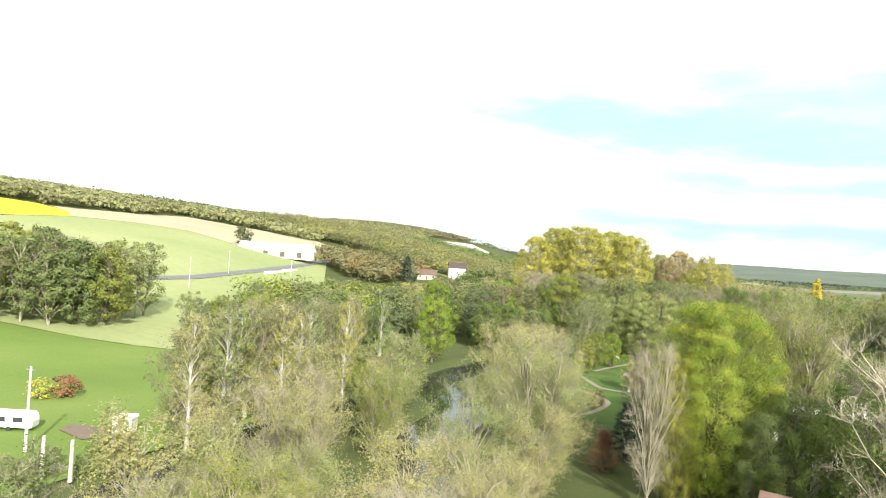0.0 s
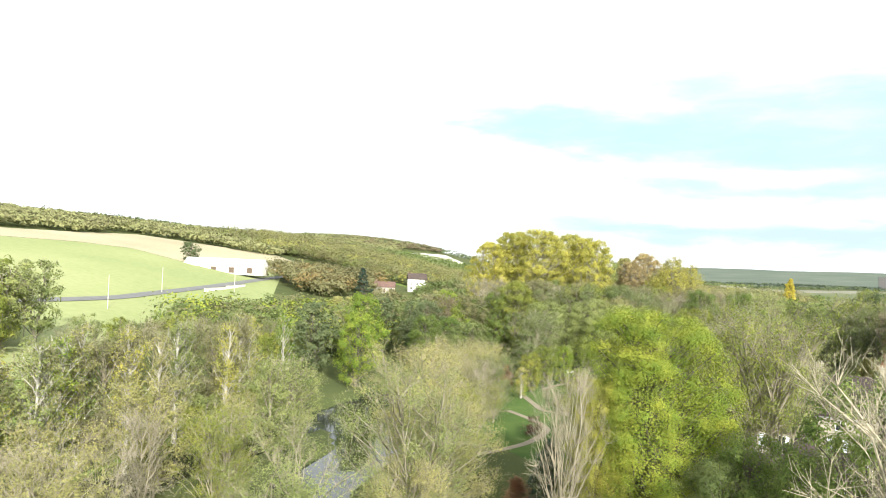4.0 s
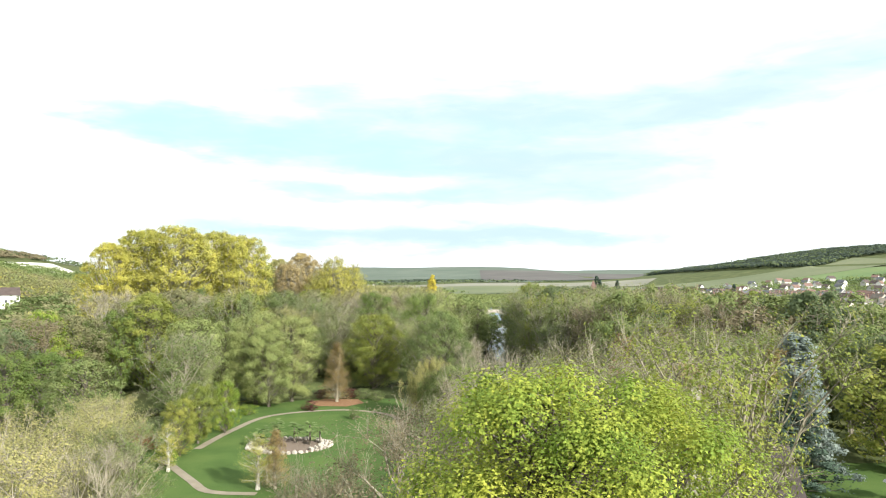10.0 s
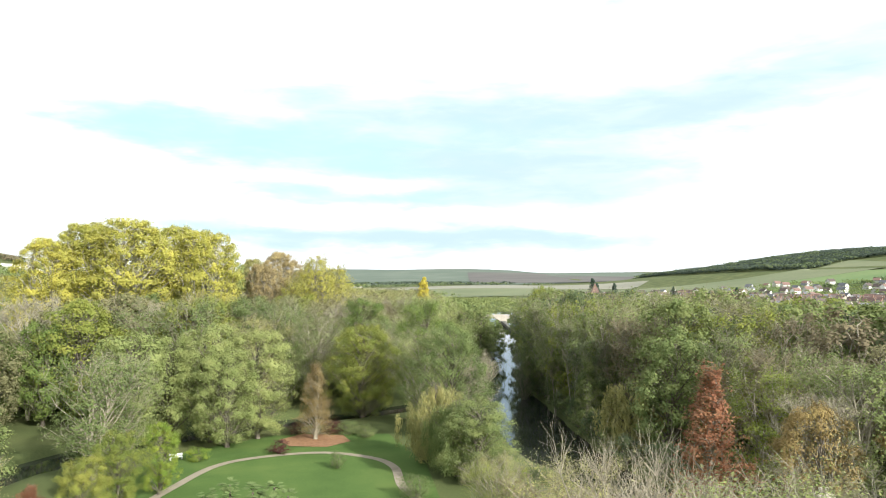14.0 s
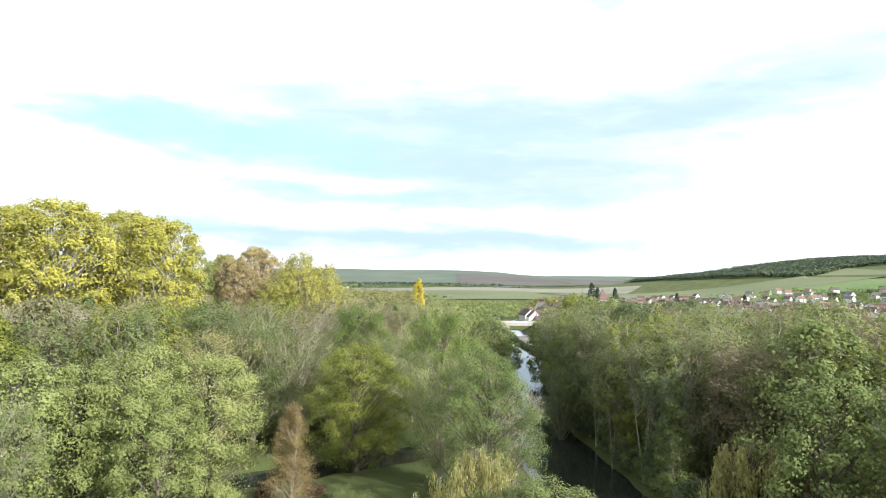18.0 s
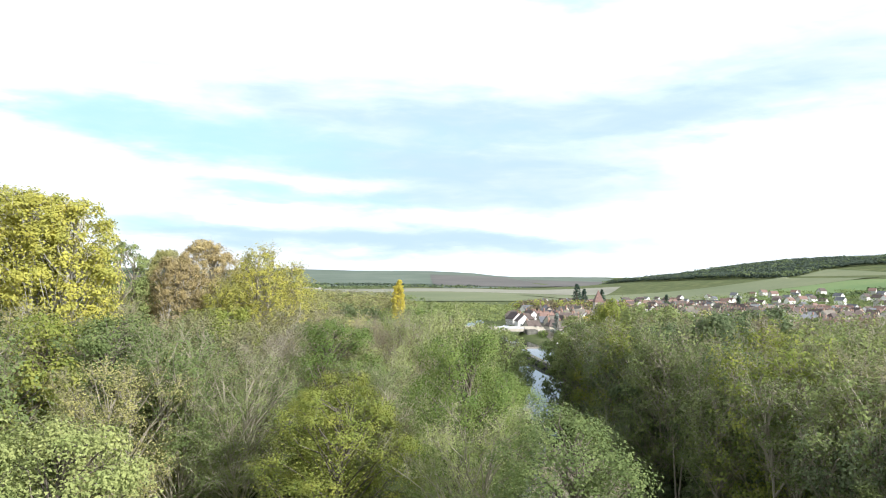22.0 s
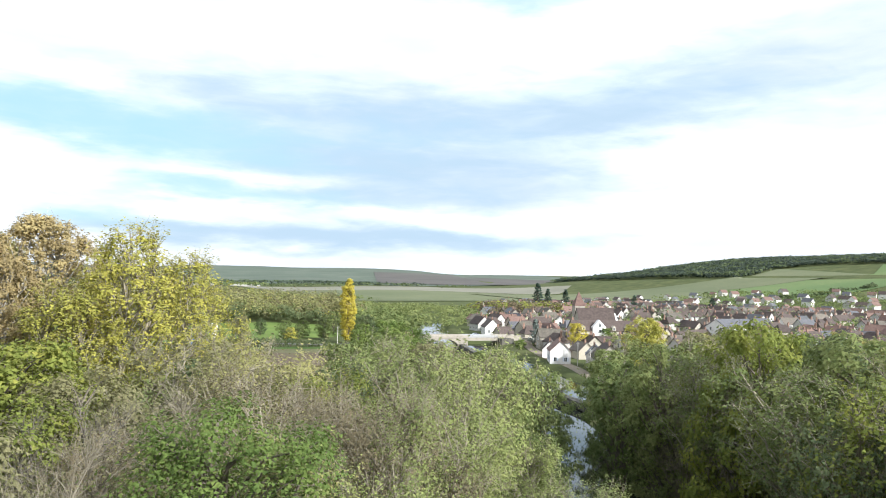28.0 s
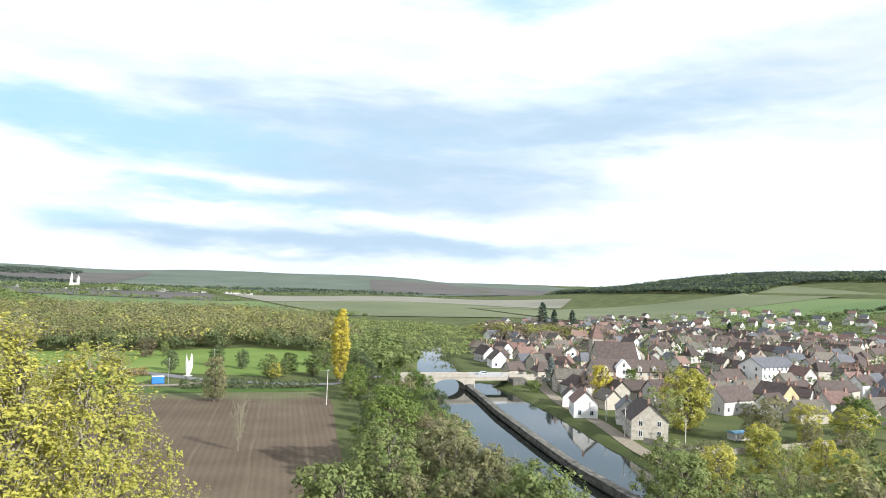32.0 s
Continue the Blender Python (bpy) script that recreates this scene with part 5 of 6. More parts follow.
def house(at, w, d, eave, ridge, wall=0, roof=0, rows=1, cols=3, chimneys=1, door=True, shutters=False, hip=0.0, label=None, name="house", group="village houses", faces="snew", plain=False):
    ob = thing(name, at, label or f"{WALL_WORD[wall]} house with a {ROOF_WORD[roof]} roof", name.replace("_", " "), group)
    part("wall", wall_block(w, d, eave, ridge, hip > 0), WALLS[wall], ob)
    part("roof", gable_roof(w, d, eave, ridge, hip=hip), ROOFS[roof], ob)
    for k in range(chimneys):
        add_chimney(ob, (w / 2 - .9) * (1 if k else -1), 0.3, ridge)
    for f in faces:
        span, off = (w, d / 2) if f in "sn" else (d, w / 2)
        n = cols if f in "sn" else 1 + (d > 7)
        for r in range(rows):
            for c in range(n):
                p = (c + .5) / n * span - span / 2
                z = 1.0 + r * 2.7
                if z + 1.3 > eave:
                    continue
                if door and f == "s" and r == 0 and c == n // 2:
                    part("door", box((p - .5, -off - .04, -.2), (p + .5, -off + .02, 2.0), 0.01), WOOD_DARK, ob)
                    continue
                x, y = {"s": (p, -off), "n": (p, off), "e": (off, p), "w": (-off, p)}[f]
                add_window(ob, x, y, z, 0.95, 1.35, f, shutters, plain)
    return ob


def stand(x, y, turn, dz=0.0):
    return pose(x, y, float(hills(x, y)) + dz, 0, 0, turn)


# the manor by the garden
manor = thing("manor_house", stand(39.9, 54.6, -11), "tall cream manor house with a dark brown tile roof", "house")
part("wall", wall_block(8.2, 8.0, 10.0, 14.6), WALLS[1], manor)
part("roof", gable_roof(8.2, 8.0, 10.0, 14.6), ROOFS[4], manor)
add_chimney(manor, -3.9, 0, 15.0, WALLS[1]); add_chimney(manor, 3.7, 0.6, 15.0, WALLS[1])
part("gutter", box((-4.5, -4.62, 9.42), (4.5, -4.5, 9.56), 0.03), METAL, manor, "grey metal gutter")
part("downpipe", box((3.85, -4.12, -1), (3.97, -4.0, 9.45), 0.02), METAL, manor, "grey metal downpipe")
for x in (-1.5, 1.5):
    for z in (1.2, 5.0):
        add_window(manor, x, -4.0, z, 1.1, 1.8, "s", True)
add_window(manor, -1.2, -4.0, 7.9, 1.0, 1.2, "s")
for z in (1.2, 5.0):
    add_window(manor, 4.1, 0.5, z, 1.0, 1.6, "e", True)
# the lower side block with its bay
part("side_wall", prism([(-3.4, -1.5), (3.4, -1.5), (3.4, 7.0), (0, 10.2), (-3.4, 7.0)], -11.5, -4.1, "x"), WALLS[1], manor)
side_roof = part("side_roof", gable_roof(7.4, 6.8, 7.0, 10.2), ROOFS[4], manor); side_roof.location.x = -7.9
for x in (-10.0, -8.2):
    add_window(manor, x, -3.4, 4.4, 0.95, 1.6, "s", True)
add_window(manor, -9.6, -3.4, 1.0, 1.0, 1.7, "s", True)
part("bay", prism([(-6.9, -6.4), (-4.6, -6.4), (-3.6, -5.2), (-3.6, -3.9), (-7.9, -3.4), (-7.9, -5.2)], -1, 4.6), WALLS[1], manor, "rendered bay")
bay_roof = bmesh.new()
rim = [bay_roof.verts.new(p) for p in ((-7.1, -6.7, 4.6), (-4.4, -6.7, 4.6), (-3.2, -5.3, 4.6), (-3.2, -3.3, 4.6), (-8.2, -3.3, 4.6), (-8.2, -5.3, 4.6))]
peak = bay_roof.verts.new((-5.7, -3.5, 6.7))
bay_roof.faces.new(rim[::-1])
for i in range(6):
    bay_roof.faces.new((rim[i], rim[(i + 1) % 6], peak))
part("bay_roof", bay_roof, ROOFS[4], manor, "dark tile hipped roof")
add_window(manor, -5.75, -6.4, 2.2, 2.0, 1.7, "s")
add_window(manor, -7.9, -4.6, 2.2, 0.9, 1.6, "w", True)
part("lean_to", box((-14.2, -3.0, -1.5), (-11.5, 1.5, 3.0), 0.03), WALLS[2], manor)
part("lean_to_roof", prism([(-14.5, 3.0), (-11.5, 4.2), (-11.5, 4.4), (-14.5, 3.2)], -3.4, 1.8, "y"), ROOFS[4], manor, "dark tile lean-to roof")
wing = house(stand(48.4, 53.6, -11), 8.2, 6.8, 6.6, 10.6, 1, 4, 2, 2, 1, False, label="cream house wing with a dark brown tile roof", name="house_wing", group="", faces="e")
annex = house(stand(42.6, 46.4, -11), 12.5, 6.0, 2.6, 5.6, 1, 4, 1, 3, 0, True, label="low outbuilding with a dark tile roof and skylights", name="outbuilding", group="")
for k in (-2.2, 2.2):
    sk = part("skylight", box((-.45, -.6, 0), (.45, .6, .1), 0.02), FRAME, annex)
    sk.matrix_basis = pose(k, -1.6, 4.25, 45, 0, 0)
    part("pane", box((-.36, -.5, .1), (.36, .5, .112)), GLASS, sk)
house(stand(25.5, -7.5, -16), 12, 7.5, 3.2, 7.2, 1, 1, 1, 2, 0, True, label="mill building with a brown tile roof by the stream", name="mill", group="")
house(stand(26.5, 14, 12), 6.4, 5.6, 9.2, 11.8, 1, 0, 3, 2, 0, False, label="pale rendered cottage half hidden by trees", name="cottage", group="")

# village houses along the quay
house(stand(146, 394, 68), 11, 7.2, 4.6, 8.0, 0, 1, 2, 4, 1, label="white rendered house with a red tile roof on the quay", shutters=True)
house(stand(147.5, 364, 66), 14, 9.5, 5.2, 9.4, 3, 0, 2, 4, 2, label="rubble stone house with a brown tile roof on the quay")
house(stand(153, 381, 60), 9, 6, 4.4, 7.4, 2, 2, 1, 2, 1)
house(stand(152, 412, 62), 10, 6, 3.2, 6.4, 0, 0, 1, 3, 1, label="small white house beside the quay road")
inn = house(stand(192, 440, -8), 30, 9, 8.0, 12, 1, 0, 3, 9, 3, label="long cream three-storey building with dormers", name="inn", group="")
gab = part("front_gable", prism([(-3, 0), (3, 0), (3, 9.4), (0, 12.6), (-3, 9.4)], -5.3, -3, "y"), WALLS[0], inn)
gab.location.x = -4
for z in (1, 4, 7, 9.6):
    add_window(inn, -4, -5.3, z, 1.0, 1.5, "s")
for x in (-11, 3, 9):
    dm = part("dormer", prism([(-.8, 7.8), (.8, 7.8), (.8, 9.4), (0, 10.2), (-.8, 9.4)], -4.7, -2, "y"), WALLS[1], inn, "pale dormer")
    dm.location.x = x
    add_window(inn, x, -4.7, 8.2, .8, 1.1, "s")
church = thing("church", stand(210, 478, -12), "stone church with a broad brown tile roof and red spire", "church")
part("wall", wall_block(18, 12.5, 7.5, 15.5), WALLS[3], church)
part("roof", gable_roof(18, 12.5, 7.5, 15.5), ROOFS[0], church)
part("tower", box((-9.2, 2.5, -1), (-4.2, 7.5, 16.5), 0.05), WALLS[3], church)
sp = bmesh.new()
bmesh.ops.create_cone(sp, cap_ends=True, segments=4, radius1=4.0, radius2=0.08, depth=7.0, matrix=Matrix.Translation((-6.7, 5, 20)) @ Matrix.Rotation(radians(45), 4, "Z"))
part("spire", sp, ROOFS[1], church)
part("porch_gable", prism([(-5, 0), (5, 0), (5, 9), (0, 13.2), (-5, 9)], 8.9, 10.6, "x"), WALLS[0], church, "white front gable")
for y in (-4, 4):
    add_window(church, 10.6, y * .6, 4, 1.2, 2.6, "e")
for x in (-6.5, -2.2, 2.2, 6.5):
    add_window(church, x, -6.25, 3, 1.2, 3.2, "s")
oc = bmesh.new()
bmesh.ops.create_cone(oc, cap_ends=True, segments=16, radius1=.7, radius2=.7, depth=.1, matrix=Matrix.Translation((10.65, 0, 10)) @ Matrix.Rotation(radians(90), 4, "Y"))
part("round_window", oc, GLASS, church)
house(stand(200, 392, 12), 16, 8, 4.6, 8.6, 2, 0, 2, 4, 2, label="long low house with a dark tile roof and dormers")
house(stand(219, 392, 100), 11, 9, 5.6, 9.4, 4, 0, 2, 3, 1, label="ochre rendered house with a brown roof")
house(stand(181, 396, -70), 9, 7, 5, 8.6, 1, 1, 2, 3, 1)
pav = thing("garden_pavilion", stand(178, 384, 20), "small white garden pavilion with a slate cap", "pavilion")
part("wall", rod(1.9, 1.9, 3.0, 8), WALLS[0], pav)
pr = part("roof", rod(2.3, .1, 1.6, 8), ROOFS[2], pav); pr.location.z = 3
house(stand(265, 445, 10), 22, 12, 8, 11.5, 0, 2, 3, 8, 2, label="long white school building with a grey roof", name="school", group="")

# the rest of the village, closer houses first
v_rng = random.Random(5)
taken = [(146, 394), (147.5, 364), (153, 381), (152, 412), (192, 440), (205, 440), (180, 440), (210, 478), (200, 478), (220, 478), (200, 392), (219, 392), (181, 396), (178, 384), (265, 445)]
sizes = [(8, 6.4, 3.2, 6.2, 1), (10, 6.8, 5.2, 8.4, 2), (7.4, 6, 5.0, 7.8, 2), (11.5, 7, 3.4, 6.8, 1), (9, 7.4, 4.0, 7.4, 1), (10.5, 6.4, 5.4, 8.6, 2)]
VILLAGE = [(150, 400), (172, 402), (196, 375), (260, 352), (330, 360), (420, 420), (500, 520), (540, 640), (500, 740), (420, 800), (330, 830), (262, 760), (215, 640), (172, 560), (160, 490), (170, 462), (163, 430)]
protos = {}
plots = []
for _ in range(9000):
    x, y = v_rng.uniform(150, 540), v_rng.uniform(350, 830)
    if len(plots) >= 390 or not inside_poly(np.array(x), np.array(y), VILLAGE):
        continue
    if any((x - a) ** 2 + (y - b) ** 2 < (9.3 + (y - 350) * 0.004) ** 2 for a, b in taken):
        continue
    taken.append((x, y))
    plots.append((x, y))
plots.sort(key=lambda p: math.hypot(p[0] - 29, p[1] - 194))
for x, y in plots[:275]:
    k = v_rng.randrange(6)
    wall, roof = v_rng.choice([0, 1, 1, 1, 2, 2, 3, 3]), v_rng.choice([0, 0, 0, 0, 0, 1, 2, 3, 3])
    turn = v_rng.choice([8, 98, 20, 110, -15, 75, 188, 278]) + v_rng.uniform(-12, 12)
    m = stand(x, y, turn)
    if (k, wall, roof) in protos:
        copy_thing(protos[k, wall, roof], m)
    else:
        w, d, e, r, rows = sizes[k]
        protos[k, wall, roof] = house(m, w, d, e, r, wall, roof, rows, 2, 1 + k % 2, k % 2 == 0, hip=2.5 if k == 4 else 0.0, faces="sew" if k % 2 else "se", plain=True)

# the far end of the village, past the houses that can be told apart
far_mesh = bmesh.new()
far_count = 0
OUTER = [(540, 640), (500, 740), (420, 800), (330, 830), (430, 900), (560, 960), (680, 920), (710, 740), (650, 630)]
far_plots = plots[275:]
for _ in range(6000):
    x, y = v_rng.uniform(330, 710), v_rng.uniform(630, 960)
    if far_count >= 60 or not inside_poly(np.array(x), np.array(y), OUTER) or any((x - a) ** 2 + (y - b) ** 2 < 190 for a, b in taken):
        continue
    taken.append((x, y)); far_count += 1
    far_plots.append((x, y))
for x, y in far_plots:
    w, d, e, r, _rows = sizes[v_rng.randrange(6)]
    m = stand(x, y, v_rng.choice([8, 98, 20, 110]) + v_rng.uniform(-12, 12))
    for bm, slot in ((wall_block(w, d, e, r), v_rng.choice([0, 1, 1])), (gable_roof(w, d, e, r), v_rng.choice([2, 2, 3, 4]))):
        base = {v: far_mesh.verts.new(m @ v.co) for v in bm.verts}
        for f in bm.faces:
            far_mesh.faces.new([base[v] for v in f.verts]).material_index = slot
        bm.free()
far_ob = part("far_houses", far_mesh, WALLS[0])
for extra in (WALLS[2], ROOFS[0], ROOFS[1], ROOFS[2]):
    far_ob.data.materials.append(extra)
tagged(far_ob, "pale houses with brown and slate roofs at the village end", "houses", kind="stuff")

# houses upstream of the bridge, across the river and on the west slope
for x, y, t, wl, rf in ((226, 653, 20, 0, 2), (187, 504, 15, 0, 0), (172, 520, 80, 0, 0), (200, 560, 10, 1, 1), (176, 545, 95, 2, 0)):
    house(stand(x, y, t), 11, 8, 4, 8, wl, rf, 1, 3, 1)
barn = thing("barn", stand(-249, 328, 17), "long white farm building with a pale roof", "barn")
part("wall", wall_block(48, 12, 4.6, 8.0), WALLS[0], barn)
part("roof", gable_roof(48, 12, 4.6, 8.0), material("pale_sheet_roof", [(0.45, 0.44, 0.41), (0.58, 0.57, 0.54)], 0.5, 0.7, 0.1), barn)
for x in (-16, -6, 5, 16):
    part("door", box((x - 1.6, -6.05, -.5), (x + 1.6, -5.97, 3.0)), WOOD_DARK, barn)
house(stand(-135, 358, 24), 11, 8, 7.4, 10.6, 0, 0, 2, 3, 1, label="white two-storey farmhouse on the slope", name="farmhouse", group="")
house(stand(-152, 349, 20), 12, 8, 3.0, 6, 3, 1, 1, 3, 1, label="low stone farm cottage with a red roof", name="farm_cottage", group="")
tree("broad", "dark", -275, 327, 12.5, 6.5)
trees("conifer", "conifer", ((-158, 330, 16, 5), (322, 768, 23, 6), (300, 705, 19, 5), (330, 730, 18, 5), (412, 640, 14, 4), (380, 700, 14, 4)))

# ---- bridge, quay wall ----
bridge = thing("bridge", pose(0, 0, 0), "pale stone arched road bridge over the river", "bridge")
top, foot = 3.6, -3.6


def arch(x0, x1, spring, rise, n=10):
    """The underside of an arch from x1 back to x0."""
    return [((x0 + x1) / 2 + (x1 - x0) / 2 * math.cos(math.pi * i / n), spring + rise * math.sin(math.pi * i / n)) for i in range(n + 1)]


side = [(101, top), (101, foot), (108.5, foot)] + arch(108.5, 115.5, -0.6, 3.0)[::-1] + [(115.5, foot), (118, foot)] + arch(118, 131, -0.6, 3.4)[::-1] + [(131, foot), (135, foot)] + [(135, 2.2), (149, 2.2), (149, foot), (156, foot), (156, top)]
part("body", prism(side[::-1], 456.6, 463.6, "y"), PALE_STONE, bridge)
part("deck", box((100, 456.9, top), (158, 463.3, top + .12)), ASPHALT, bridge, "asphalt deck")
for y in (456.3, 463.4):
    part("parapet", box((100, y, top - .2), (135, y + .5, top + .9), 0.04), PALE_STONE, bridge)
    part("railing", box((135, y + .15, top), (149, y + .3, top + .95), 0.02), METAL, bridge)
    part("parapet", box((149, y, top - .2), (160, y + .5, top + .9), 0.04), PALE_STONE, bridge)
for x in (116.7, 133):
    for y in (455.6, 464.4):
        pier = part("pier_nose", rod(1.5, 1.3, 4.4, 8), STONE, bridge); pier.location = (x, y, foot)
abut = part("abutment", box((149.2, 452.6, foot), (155, 456.5, top - .3), 0.05), STONE, bridge)
wing_wall = part("wing_wall", box((155, 455.5, -1), (172, 456.5, top - .1), 0.05), PALE_STONE, bridge)
car = thing("car", pose(140, 461.5, top + .13, 0, 0, 178), "pale silver hatchback car on the bridge", "car")
cb = prism([(-1.9, .3), (1.95, .3), (2.0, .75), (1.1, .9), (.5, 1.4), (-1.4, 1.42), (-1.95, .9)], -.82, .82, "y")
bmesh.ops.bevel(cb, geom=cb.edges[:], offset=.06, segments=2, affect="EDGES")
part("body", cb, material("car_paint", [(0.45, 0.47, 0.5), (0.55, 0.57, 0.6)], 1, 0.3, 0, metal=0.3), car)
part("glazing", prism([(.95, .93), (.45, 1.34), (-1.3, 1.36), (-1.75, .95)], -.835, .835, "y"), GLASS, car)
for x in (-1.25, 1.25):
    for y in (-.78, .78):
        wh = part("wheel", rod(.31, .31, .2, 14), GLASS, car); wh.matrix_basis = pose(x, y + .1, .31, 90, 0, 0)

quay = thing("river_wall", pose(0, 0, 0), "dark stone wall between river and canal", "wall", kind="structure")
WALL_LINE = [(134.5, 470), (128, 435), (121, 402), (114.3, 362), (110, 334), (108.5, 310), (106, 296)]
stone_me = from_bm("stone", box((-.95, -.55, -.4), (.95, .55, .4), 0.06), STONE)
core_me = from_bm("core", box((-1, -.5, -3.2), (1, .5, -.2)), STONE)
for (ax, ay), (bx, by) in zip(WALL_LINE, WALL_LINE[1:]):
    ln = math.hypot(bx - ax, by - ay)
    a = math.degrees(math.atan2(by - ay, bx - ax))
    c = put("core", core_me, quay, pose((ax + bx) / 2, (ay + by) / 2, 0.2, 0, 0, a)); c.scale = (ln / 2 + .2, 1.3, 1)
    n = int(ln / 2)
    for i in range(n):
        t = (i + .5) / n
        for s in (-1, 1):
            for lay in (0, 1):
                st = put("stone", stone_me, quay, pose(ax + (bx - ax) * t, ay + (by - ay) * t, .45 - lay * .82 + v_rng.uniform(-.05, .05), 0, 0, a + v_rng.uniform(-2, 2)) @ pose(0.5 * lay, s * (.52 + .06 * lay), 0))
                st.scale = (ln / n / 2, 1, 1)

# ---- small things round the road bend and the village edge ----
def lamp_post(x, y, h):
    ob = thing("street_lamp", stand(x, y, 90), "slim grey steel street lamp post", "street lamp", "street lamps")
    part("pole", rod(.09, .05, h, 8), METAL, ob)
    part("arm", box((0, -.04, h - .1), (1.2, .04, h), 0.01), METAL, ob)
    part("lamp_head", box((.9, -.15, h - .16), (1.6, .15, h - .06), 0.03), WHITE, ob)


def pole(x, y, h, mat=CONCRETE, r=.16):
    ob = thing("utility_pole", stand(x, y, 0), "pale concrete utility pole", "utility pole", "utility poles")
    part("shaft", rod(r, r * .6, h, 8), mat, ob)
    part("crossarm", box((-.7, -.05, h - .5), (.7, .05, h - .4), 0.01), METAL, ob)


lamp_post(24, 468, 9); lamp_post(40, 497, 9.5)
for x, y, h in ((71, 420, 11), (-7, 478, 8), (-45, 470, 7), (-172, 148, 12), (-190, 250, 12), (-196, 205, 11), (148, 384, 8), (140, 362, 8), (150, 350, 7)):
    pole(x, y, h)
sculpt = bmesh.new()
rings = 14
for i in range(rings):
    t = i / (rings - 1)
    rr = 1.5 * math.sin(math.pi * (0.12 + 0.62 * t)) * (1 - .15 * t)
    lean = .25 * math.sin(t * 3)
    vs = [sculpt.verts.new((rr * math.cos(k * math.pi / 6) + lean, rr * .7 * math.sin(k * math.pi / 6), 8.6 * t * (1 if t < .62 else 1 - .26 * (t - .62) / .38 * (1 - abs(math.cos(k * math.pi / 6))) * 2))) for k in range(12)]
    if i:
        for k in range(12):
            sculpt.faces.new((prev[k], prev[(k + 1) % 12], vs[(k + 1) % 12], vs[k]))
    prev = vs
sc_mat = material("spotted_white", [(0.75, 0.73, 0.68), (0.75, 0.73, 0.68), (0.55, 0.45, 0.36)], 2.2, 0.6, 0.1, 1.0)
sc = part("sculpture", sculpt, sc_mat)
sc.matrix_basis = stand(30.5, 490, 0)
tagged(sc, "tall white speckled tulip-shaped sculpture by the road", "sculpture")
plinth = part("plinth", rod(1.6, 1.6, .3, 16), CONCRETE); plinth.matrix_basis = stand(30.5, 490, 0, -.1); tagged(plinth, "round grey concrete plinth under a sculpture", "plinth")
box_ob = thing("container", stand(20.5, 470, 8), "bright blue metal recycling container by the road", "container")
part("body", box((-2, -1, 0), (2, 1, 2.4), 0.06), BLUE, box_ob)
part("lid", box((-2.05, -1.05, 2.4), (2.05, 1.05, 2.55), 0.04), WHITE, box_ob)
for x, y in ((-18, 520), (6, 500), (8, 494)):
    sg = thing("road_sign", stand(x, y, 10), "small white road sign on a post", "sign", "road signs")
    part("post", rod(.04, .04, 2.2, 6), METAL, sg)
    part("plate", box((-.5, -.03, 1.6), (.5, .03, 2.5), 0.01), WHITE, sg)


def hedge(line, h, leaf, label):
    for (ax, ay), (bx, by) in zip(line, line[1:]):
        n = max(1, int(math.hypot(bx - ax, by - ay) / 3.2))
        for i in range(n):
            t = (i + .5) / n
            tree("bush", leaf, ax + (bx - ax) * t + v_rng.uniform(-.4, .4), ay + (by - ay) * t + v_rng.uniform(-.4, .4), h * v_rng.uniform(.8, 1.2), 2.1)


hedge([(28, 457), (74, 456)], 3.2, "dark", "")
hedge([(-40, 459), (14, 458)], 2.6, "olive", "")
trees("broad", "yellow", ((-11, 533, 8, 3), (62, 480, 6, 3)))
trees("broad", "dark", ((24, 505, 8, 3.4), (42, 520, 9, 3.6), (52, 512, 8, 3)))
trees("broad", "olive", ((60, 482, 9, 4), (0, 527, 7, 3), (70, 500, 8, 4), (78, 490, 8, 4), (66, 486, 7, 3), (88, 520, 11, 5), (96, 500, 10, 5), (20, 560, 7, 2.5)))
trees("broad", "brown", ((12, 556, 9, 4),))
hedge([(8, 484), (16, 490)], 3.4, "orange", "")
# garden walls and sheds by the quay
gw = thing("garden_wall", pose(0, 0, 0), "long pale rendered garden wall with a coping", "wall", kind="structure")
for (ax, ay), (bx, by) in zip([(141, 355), (147, 343), (158, 340), (176, 342)], [(147, 343), (158, 340), (176, 342), (200, 345)]):
    s = put("panel", from_bm("panel", box((-.5, -.12, -.5), (.5, .12, 1.5)), PALE_STONE), gw, pose((ax + bx) / 2, (ay + by) / 2, float(hills((ax + bx) / 2, (ay + by) / 2)), 0, 0, math.degrees(math.atan2(by - ay, bx - ax))))
    s.scale.x = math.hypot(bx - ax, by - ay)
shed_b = thing("garden_shed", stand(171, 355, 5), "low garden shed with a blue roof", "shed")
part("body", box((-2.5, -1.5, 0), (2.5, 1.5, 1.9), 0.02), WALLS[2], shed_b)
part("roof", prism([(-1.8, 1.9), (1.8, 1.9), (1.8, 2.0), (0, 2.5), (-1.8, 2.0)], -2.8, 2.8, "x"), material("blue_sheet", [(0.10, 0.25, 0.38), (0.15, 0.32, 0.46)], 1, 0.5, 0.1), shed_b)
